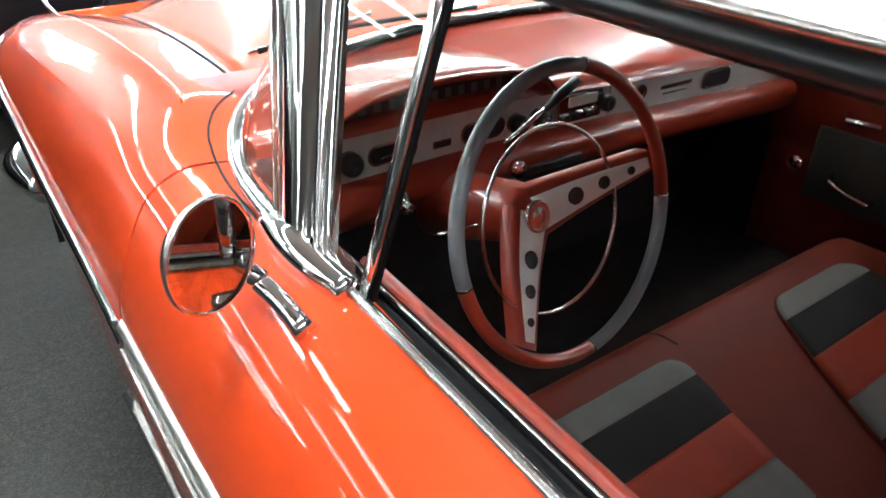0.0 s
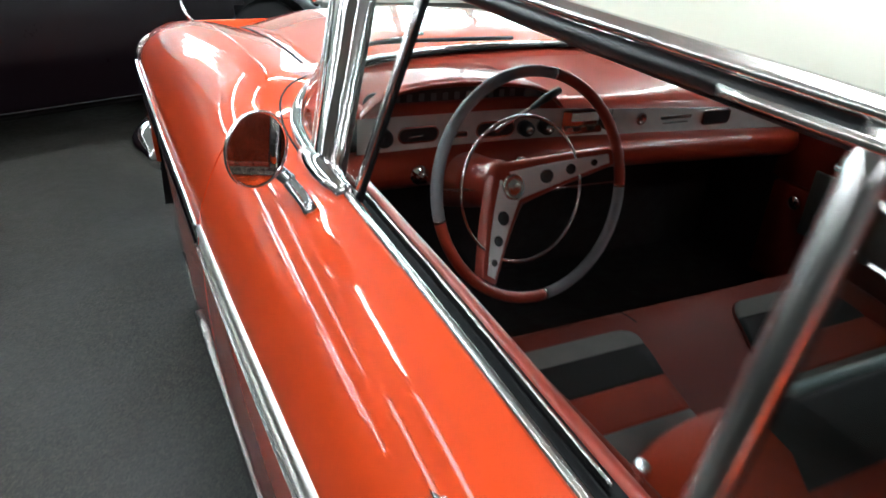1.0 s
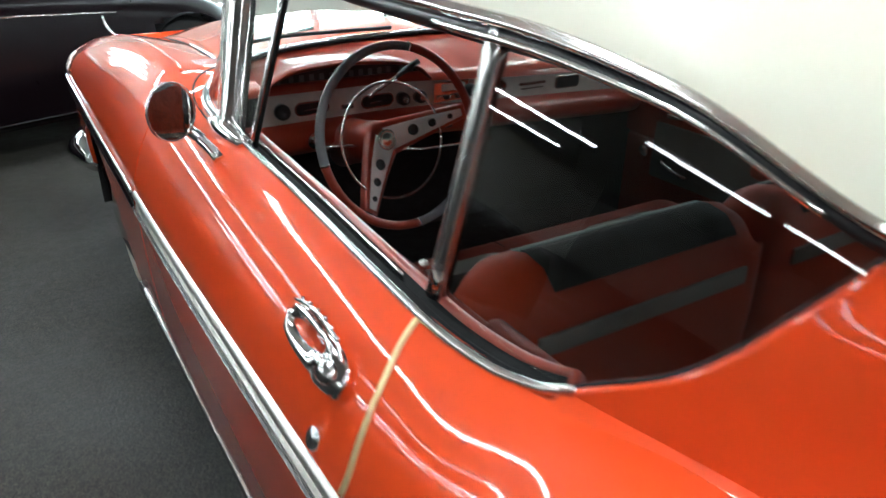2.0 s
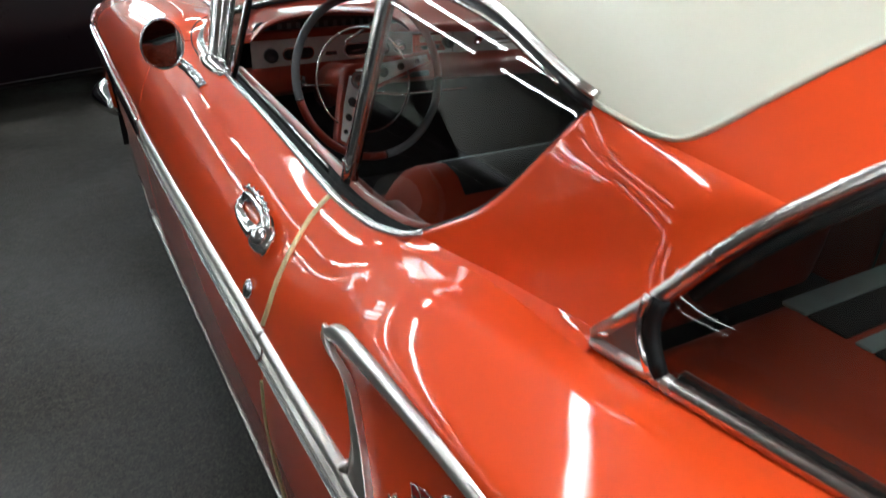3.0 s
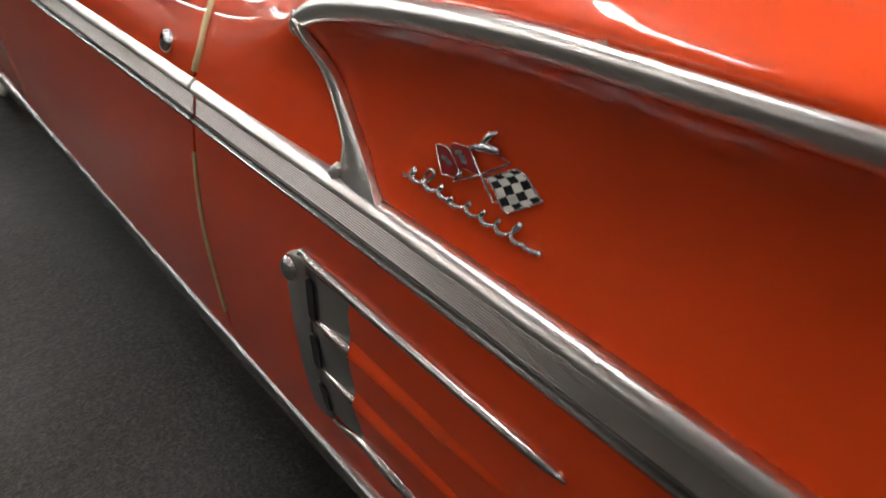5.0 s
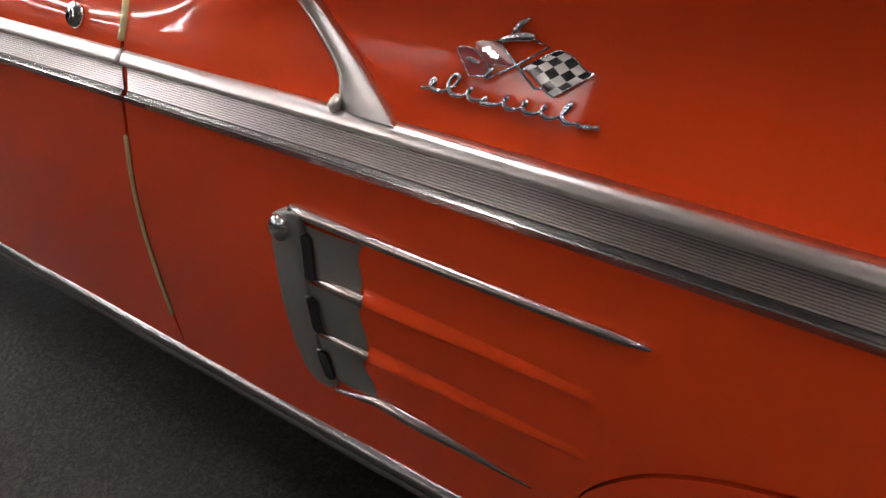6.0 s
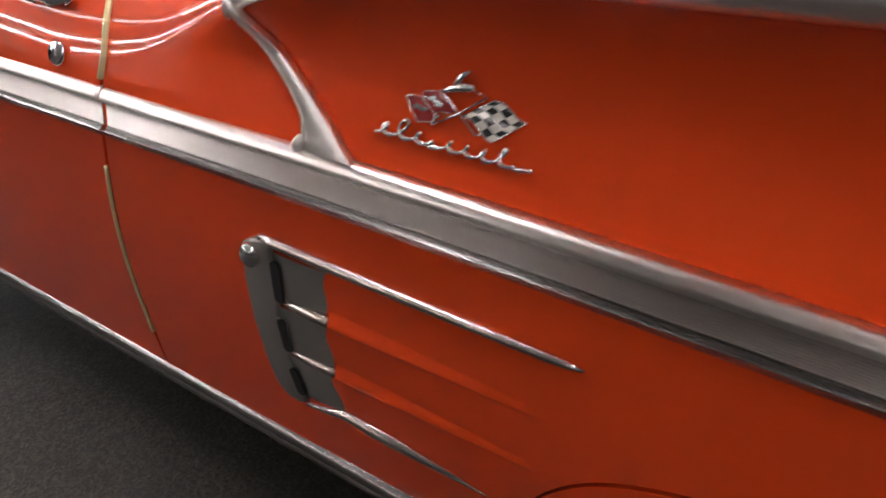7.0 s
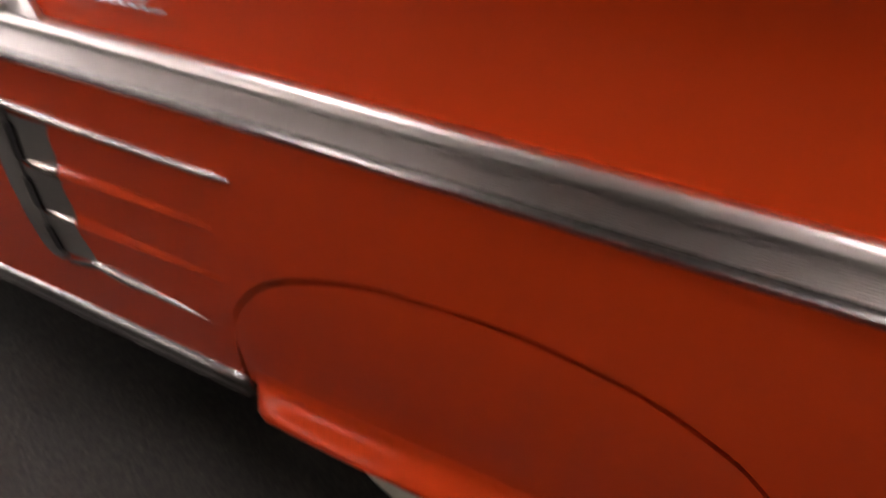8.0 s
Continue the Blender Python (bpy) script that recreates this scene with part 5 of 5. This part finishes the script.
part("vent_grille", box((0.16, 0.012, 0.018), (-0.15, 1.192, 0.775), 0.004), BLACK, dash)

# ---- steering wheel ----
# spoke metal near white: the gleam of the lamps is put into its colour
LIT_PLATE = mat("lamp_lit_spoke_plate", (0.92, 0.91, 0.89), 0.30, 0.10, 0.0, 0.06, 12.0)
WC, WN = Vector((-0.414, 0.886, 0.867)), Vector((0.06, -0.961, 0.27)).normalized()
wx = Vector((1, 0.04, -0.08))
wx = (wx - WN * wx.dot(WN)).normalized()
wy = WN.cross(wx)
WM = Matrix(((wx.x, wy.x, WN.x, WC.x), (wx.y, wy.y, WN.y, WC.y), (wx.z, wy.z, WN.z, WC.z), (0, 0, 0, 1)))
HUB = Vector((-0.003, -0.006, -0.073))
R = 0.212
wheel = part("steering_wheel", lathe([(0.060, -0.16), (0.052, -0.10), (0.048, -0.03), (0.043, -0.012), (0.030, -0.006), (0.001, -0.005)], WM @ Matrix.Translation(HUB), 30), RED_PLASTIC, car, "red and grey two-tone steering wheel with chrome horn ring")


def arc(r, a, b, h, n=24, c=(0, 0)):
    return [WM @ Vector((c[0] + r * math.cos(radians(a + (b - a) * k / n)), c[1] + r * math.sin(radians(a + (b - a) * k / n)), h)) for k in range(n + 1)]


for a, b, mm, lb in ((80, 194, GREY_PLASTIC, "grey rim segment"), (-2, 80, RED_PLASTIC, ""), (-82, -2, GREY_PLASTIC, "grey rim segment"), (-166, -82, RED_PLASTIC, "")):
    part("rim_segment", tube(arc(R, a, b, 0, 30), 0.0108, 14), mm, wheel, lb)
for a in (80, 194, -2, -82):
    part("rim_band", tube(arc(R, a - 0.5, a + 0.5, 0, 2), 0.0114, 14), STAINLESS, wheel)
part("horn_ring", tube(arc(0.139, 0, 360, -0.03, 64, (-0.005, -0.008)), 0.0032, 8), CHROME, wheel)
part("medallion", lathe([(0.026, -0.004), (0.026, 0.0022), (0.023, 0.0034), (0.021, 0.0026), (0.012, 0.0028), (0.010, 0.0036), (0.001, 0.0036)], WM @ Matrix.Translation(HUB + Vector((0, 0, 0.009))), 28), STAINLESS, wheel)
for ang in (15, -119):
    rot = Matrix.Rotation(radians(ang), 4, "Z")
    length = 0.198
    rows = []
    for t in np.linspace(0, 1, 14):
        w = spl((0, 0.3, 1), (0.046, 0.037, 0.018), t)
        z = spl((0, 0.4, 1), (-0.073, -0.050, -0.002), t)
        rows.append([WM @ (rot @ Vector((0.0 + length * t, w * a, z + b))) + (WM.to_3x3() @ Vector((HUB.x, HUB.y, 0))) * (1 - t) for a, b in ((-1, -0.03), (-1, -0.006), (-0.8, 0.0), (0.8, 0.0), (1, -0.006), (1, -0.03))])
    part("spoke", grid(rows), RED_PLASTIC, wheel)
    rows = []
    for t in np.linspace(0.0, 0.95, 14):
        w = spl((0, 0.3, 1), (0.030, 0.025, 0.008), t)
        z = spl((0, 0.4, 1), (-0.073, -0.050, -0.002), t)
        rows.append([WM @ (rot @ Vector((length * t, w * a, z + 0.0025 + b + (0.003 if ang > 0 else 0.0)))) + (WM.to_3x3() @ Vector((HUB.x, HUB.y, 0))) * (1 - t) for a, b in ((-1, -0.003), (-0.9, 0.0), (0.9, 0.0), (1, -0.003))])
    part("spoke_plate", grid(rows), LIT_PLATE, wheel, "polished pierced spoke plate")
    for t, r in ((0.35, 0.0140), (0.59, 0.0105), (0.81, 0.0068)):
        z = spl((0, 0.4, 1), (-0.073, -0.050, -0.002), t)
        at = rot @ Vector((length * t, 0, z)) + Vector((HUB.x, HUB.y, 0)) * (1 - t)
        part("hole", lathe([(r, 0.001), (r, 0.0032), (r * 0.85, 0.0036), (r * 0.8, 0.003), (0.001, 0.003)], WM @ Matrix.Translation(at + Vector((0, 0, 0.0035 if ang > 0 else 0.001))) @ rot @ Matrix.Rotation(radians(-14), 4, "Y"), 18), BLACK, wheel)
part("steering_column", tube([WC + WN * -0.12, WC + Vector((-0.01, 0.32, -0.13))], [0.045, 0.040], 18), RED_PLASTIC, wheel)
part("signal_lever", tube([(-0.43, 1.02, 0.935), (-0.399, 1.02, 0.952), (-0.34, 1.02, 0.984)], [0.005, 0.0045, 0.004], 8), CHROME, wheel)
part("signal_knob", tube([(-0.352, 1.02, 0.977), (-0.32, 1.02, 0.995), (-0.290, 1.02, 1.011)], [0.005, 0.0085, 0.0075], 10), BLACK, wheel)
part("shift_lever", tube([(-0.42, 1.06, 0.79), (-0.179, 1.18, 0.716), (0.071, 1.18, 0.712)], [0.006, 0.005, 0.004], 8), CHROME, wheel)
part("brake_lever", tube([(-0.566, 1.0, 0.832), (-0.40, 1.01, 0.812)], 0.0032, 6), CHROME, wheel)

# ---- front seat ----
CLOTH_TEAL = mat("grey_teal_cloth", (0.20, 0.25, 0.24), 0.7, 0.0, 0.0, 0.12, 20.0, 0.4, 700.0)
def cushion(x, y):
    """The top of the seat cushion."""
    e = min(1.0, (0.67 - abs(x)) / 0.10)
    side = 1 - (1 - max(0, e)) ** 2
    return spl((0.34, 0.45, 0.65, 0.84, 0.91, 0.95, 0.965), (0.46, 0.465, 0.480, 0.507, 0.503, 0.475, 0.43), y) - 0.05 * (1 - side)


rows = [[Vector((x, y, cushion(x, y))) for x in np.linspace(-0.67, 0.67, 44)] for y in np.r_[np.linspace(0.34, 0.86, 24), np.linspace(0.875, 0.965, 12)]]
rows.append([Vector((v.x, 0.955, 0.36)) for v in rows[-1]])
rows.append([Vector((v.x, 0.94, 0.315)) for v in rows[-1]])
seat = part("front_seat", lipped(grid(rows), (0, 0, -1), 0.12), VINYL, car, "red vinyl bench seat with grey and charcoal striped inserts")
BANDS = ((0.852, 0.793, CLOTH_GREY), (0.793, 0.705, CLOTH_DARK), (0.705, 0.610, VINYL_HOT), (0.610, 0.529, CLOTH_GREY), (0.529, 0.455, CLOTH_DARK), (0.455, 0.39, VINYL_HOT))
for sgn, xa0, xb0 in ((-1, -0.60, -0.128), (1, 0.175, 0.468)):
    lean = 0.18 if sgn < 0 else 0.50

    def insert_x(y):
        """Left and right edge of the striped insert, with rounded front corners."""
        c = max(0.0, (y - 0.802) / 0.05)
        r = 0.05 * (1 - math.sqrt(max(0.0, 1 - c * c)))
        sl = (0.852 - y) * lean
        return (xa0 + r, xb0 - sl - r) if sgn < 0 else (xa0 - sl + r, xb0 + 0.03 * math.sin(math.pi * (0.86 - y) / 0.5) - r)

    for ya, yb, mm in BANDS:
        rows = []
        for y in np.linspace(ya, yb, 11):
            xa, xb = insert_x(y)
            rows.append([Vector((x, y, cushion(x, y) + 0.0050 + 0.0022 * math.sin(math.pi * (y - yb) / (ya - yb)))) for x in np.linspace(xa, xb, 18)])
        part("seat_stripe", lipped(grid(rows), (0, 0, -1), 0.007), mm, seat)
    # welt round the insert
    ys = list(np.linspace(0.40, 0.80, 18)) + list(0.802 + 0.05 * np.sin(np.linspace(0.1, math.pi / 2, 8)))
    left, right = [(insert_x(y)[0] - 0.002, y) for y in ys], [(insert_x(y)[1] + 0.002, y) for y in ys]
    part("welt", tube([(x, y, cushion(x, y) + 0.003) for x, y in (right if sgn < 0 else left) + ((left if sgn < 0 else right)[::-1])], 0.0032, 6), VINYL, seat)
part("seam", tube([(-0.095, y, cushion(-0.095, y) + 0.0005) for y in np.linspace(0.868, 0.955, 8)], 0.0018, 6), CARPET, seat)
for x0, x1 in ((-0.665, -0.03), (-0.025, 0.665)):
    rows = []
    n = 26
    for k in range(n + 1):
        a = k / n
        x = x0 + (x1 - x0) * a
        e = min(a, 1 - a) * (x1 - x0)
        q = 1 - (1 - min(1, e / 0.07)) ** 2
        top_z = 0.869 - 0.06 * (1 - q)
        d = 0.015 * (1 - q)
        rows.append([Vector((x, y, z)) for y, z in ((0.355 - d, 0.46), (0.345 - d, 0.60), (0.325 - d, 0.75), (0.305 - d, top_z - 0.055), (0.275, top_z - 0.012), (0.235, top_z), (0.19, top_z - 0.008), (0.155 + d, top_z - 0.04), (0.140 + d, 0.80), (0.135 + d, 0.65), (0.145 + d, 0.45), (0.16 + d, 0.34))])
    back = grid(rows)
    back.verts.ensure_lookup_table()
    for end in (0, n):
        back.faces.new([back.verts[end * 12 + j] for j in range(12)])
    bmesh.ops.recalc_face_normals(back, faces=back.faces)
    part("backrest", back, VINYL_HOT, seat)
    for strip, mm in ((((0.274, 0.8575), (0.264, 0.8625), (0.253, 0.866)), CLOTH_TEAL), (((0.250, 0.8665), (0.235, 0.8695), (0.19, 0.8625), (0.165, 0.841), (0.150, 0.817)), CLOTH_DARK)):
        part("back_stripe", thick(grid([[Vector((x, y, z + 0.001)) for y, z in strip] for x in np.linspace(x0 + 0.115, x1 - 0.085, 10)]), 0.003), mm, seat)
    part("back_band", box((x1 - x0 - 0.14, 0.008, 0.036), ((x0 + x1) / 2, 0.1345, 0.758), 0.003), CLOTH_GREY, seat)
    part("seat_hinge", box((0.02, 0.09, 0.05), (x0 + 0.005 if x0 < -0.5 else x1 - 0.005, 0.26, 0.46), 0.006), CHROME, seat)

# ---- rear seat and shelf ----
rear = part("rear_seat", box((1.34, 0.64, 0.24), (0, -0.39, 0.43), 0.06, 4), VINYL_HOT, car, "red vinyl rear seat with grey and charcoal striped inserts")
for ya, yb, mm in ((-0.090, -0.150, CLOTH_TEAL), (-0.153, -0.245, CLOTH_DARK), (-0.262, -0.300, CLOTH_TEAL), (-0.303, -0.40, CLOTH_DARK)):
    part("seat_stripe", box((0.47, ya - yb, 0.012), (0.355, (ya + yb) / 2, 0.551), 0.005, 3), mm, rear)
rows = []
for x in np.linspace(-0.68, 0.68, 30):
    q = 1 - (1 - min(1, (0.68 - abs(x)) / 0.08)) ** 2
    rows.append([Vector((x, y, z - 0.03 * (1 - q))) for y, z in ((-0.66, 0.45), (-0.70, 0.62), (-0.745, 0.80), (-0.775, 0.885), (-0.81, 0.912), (-0.86, 0.905), (-0.89, 0.86), (-0.89, 0.5))])
part("backrest", grid(rows), VINYL_HOT, rear)
for xa, xb in ((-0.55, -0.08), (0.08, 0.55)):
    for za, zb, mm in ((0.815, 0.87, CLOTH_GREY), (0.735, 0.81, CLOTH_DARK), (0.60, 0.66, CLOTH_GREY)):
        part("seat_stripe", lipped(grid([[Vector((x, spl((0.6, 0.62, 0.80, 0.885), (-0.69, -0.694, -0.738, -0.768), z) + 0.0, z)) for z in np.linspace(za, zb, 4)] for x in np.linspace(xa, xb, 8)]), (0, -1, 0), 0.008), mm, rear)
part("parcel_shelf", box((1.42, 0.42, 0.02), (0, -1.09, 0.905), 0.004), VINYL_HOT, car, "red vinyl parcel shelf", smooth=False)

# ---- outside mirror ----
mirror = part("door_mirror", sweep([(p, (-0.5, 0, 0.86), (-0.86, 0, -0.5)) for p in curve([(-0.869, 0.80, 0.910), (-0.871, 0.84, 0.917), (-0.878, 0.89, 0.925)], 10)], [(-0.006, -0.012), (0.008, -0.010), (0.014, -0.004), (0.014, 0.005), (0.008, 0.011), (-0.006, 0.012)]), CHROME, car, "round chrome door mirror")
MN = Vector((0.455, -0.889, 0.05)).normalized()
MM = Matrix.Translation((-0.939, 0.839, 1.003)) @ MN.to_track_quat("Z", "Y").to_matrix().to_4x4()
part("mirror_arm", tube(curve([(-0.877, 0.885, 0.928), (-0.895, 0.895, 0.945), (-0.92, 0.875, 0.97), (-0.937, 0.86, 0.992)], 12), [0.012] * 4 + [0.010] * 9, 10), CHROME, mirror)
part("mirror_head", lathe([(0.001, -0.028), (0.025, -0.026), (0.046, -0.014), (0.0565, 0.0), (0.0565, 0.004), (0.0535, 0.005), (0.0525, 0.002)], MM, 40), CHROME, mirror)
part("mirror_glass", lathe([(0.053, 0.0022), (0.001, 0.0022)], MM, 40), MIRROR, mirror, smooth=False)

# ---- dark car beyond ----
other = empty("parked_car", "dark maroon old car parked across the end of the hall", "car", at=(0, 0, 0))
DARK_PAINT = mat("dark_maroon_paint", (0.004, 0.002, 0.003), 0.3, 0.0, 0.0, 0.1, 3.0, spec=0.08)
PX = Smooth((-4.6, -4.2, -3.0, -1.6, -0.6, 0.1, 0.42, 0.52), (0.80, 0.86, 0.88, 0.87, 0.83, 0.76, 0.62, 0.50))


def far_body(x, k):
    h = PX(x)
    w = spl((-4.6, -4.0, -0.2, 0.3, 0.52), (0.7, 0.86, 0.86, 0.76, 0.55), x)
    y, z = spl(range(8), ((-w + 0.05, 0.16), (-w - 0.01, 0.22), (-w - 0.02, 0.42), (-w, 0.58), (-w + 0.05, h - 0.08), (-w + 0.14, h - 0.01), (-w + 0.35, h + 0.02), (0, h + 0.05)), k)
    return Vector((x, 5.35 + y, z))


half = [[far_body(x, k) for k in np.linspace(0, 7, 36)] for x in np.linspace(-4.6, 0.52, 70)]
body = grid([r + [Vector((p.x, 10.7 - p.y, p.z)) for p in r[-2::-1]] for r in half])
bmesh.ops.delete(body, geom=[f for f in body.faces if min((f.calc_center_median() - Vector((wxx, yy, 0.33))).length for wxx in (-0.12, -3.35) for yy in (4.5, 6.2)) < 0.37 and f.calc_center_median().z < 0.68], context="FACES")
part("body", body, DARK_PAINT, other)
for wxx in (-0.12, -3.35):
    for yy, sg in ((4.62, -1), (6.08, 1)):
        m = Matrix.Translation((wxx, yy, 0.335)) @ Euler((radians(90 * -sg), 0, 0)).to_matrix().to_4x4()
        w = part("wheel", lathe([(0.20, -0.09), (0.31, -0.09), (0.335, -0.05), (0.335, 0.05), (0.31, 0.09), (0.20, 0.085)], m, 32), RUBBER, other)
        part("hubcap", lathe([(0.20, 0.08), (0.17, 0.095), (0.06, 0.10), (0.001, 0.11)], m, 24), DULL, w)
        arch = [(wxx + 0.36 * math.cos(a), yy + 0.0, 0.335 + 0.36 * math.sin(a)) for a in np.linspace(0, math.pi, 16)]
        part("wheel_well", grid([[Vector((x, yy - sg * d, z)) for d in (-0.14, 0.25)] for x, y, z in arch]), BLACK, other)
part("side_moulding", tube([far_body(x, 3.9) + Vector((0, -0.006, 0)) for x in np.linspace(-4.3, -0.6, 20)], 0.004, 6), STAINLESS, other)
part("rocker_moulding", tube([far_body(x, 0.9) + Vector((0, -0.004, 0)) for x in np.linspace(-3.0, -0.5, 16)], 0.004, 6), BLACK, other)
part("underbody", box((4.6, 1.4, 0.1), (-2.05, 5.35, 0.2)), GAP, other, smooth=False)
part("headlamp", lathe([(0.09, -0.06), (0.09, 0.02), (0.08, 0.035), (0.001, 0.05)], Matrix.Translation((0.42, 4.78, 0.60)) @ Euler((0, radians(90), 0)).to_matrix().to_4x4(), 24), CHROME, other)
part("bumper", tube(curve([(0.1, 4.46, 0.38), (0.5, 4.55, 0.38), (0.66, 4.9, 0.38), (0.68, 5.35, 0.38), (0.66, 5.8, 0.38), (0.5, 6.15, 0.38)], 24), 0.06, 10), CHROME, other)
part("cabin", join(grid([[Vector((-3.7 + 0.6 * k, 5.35 + s * (0.74 - 0.16 * k), 0.85 + 0.5 * k)) for s in np.linspace(-1, 1, 7)] for k in np.linspace(0, 1, 5)] + [[Vector((-1.9 + 0.55 * (1 - k) , 5.35 + s * (0.74 - 0.16 * k), 0.85 + 0.5 * k)) for s in np.linspace(-1, 1, 7)] for k in np.linspace(1, 0, 5)])), DARK_PAINT, other)
for k in (0, 1):
    side_w = [Vector((-3.55 + 0.95 * k, 4.605, 0.90)), Vector((-2.70 + 1.05 * k, 4.605, 0.90)), Vector((-2.75 + 0.8 * k, 4.735, 1.28)), Vector((-3.15 + 0.5 * k, 4.735, 1.28))]
    bm = bmesh.new()
    bm.faces.new([bm.verts.new(p) for p in side_w])
    part("side_window", thick(bm, 0.01), GLASS_DARK, other, smooth=False)
other.rotation_euler = (0, 0, radians(21))
base = Matrix.Rotation(radians(21), 4, "Z") @ Vector((-1.2, 4.47, 0))
other.location = Vector((-1.02, 4.02, 0)) - base
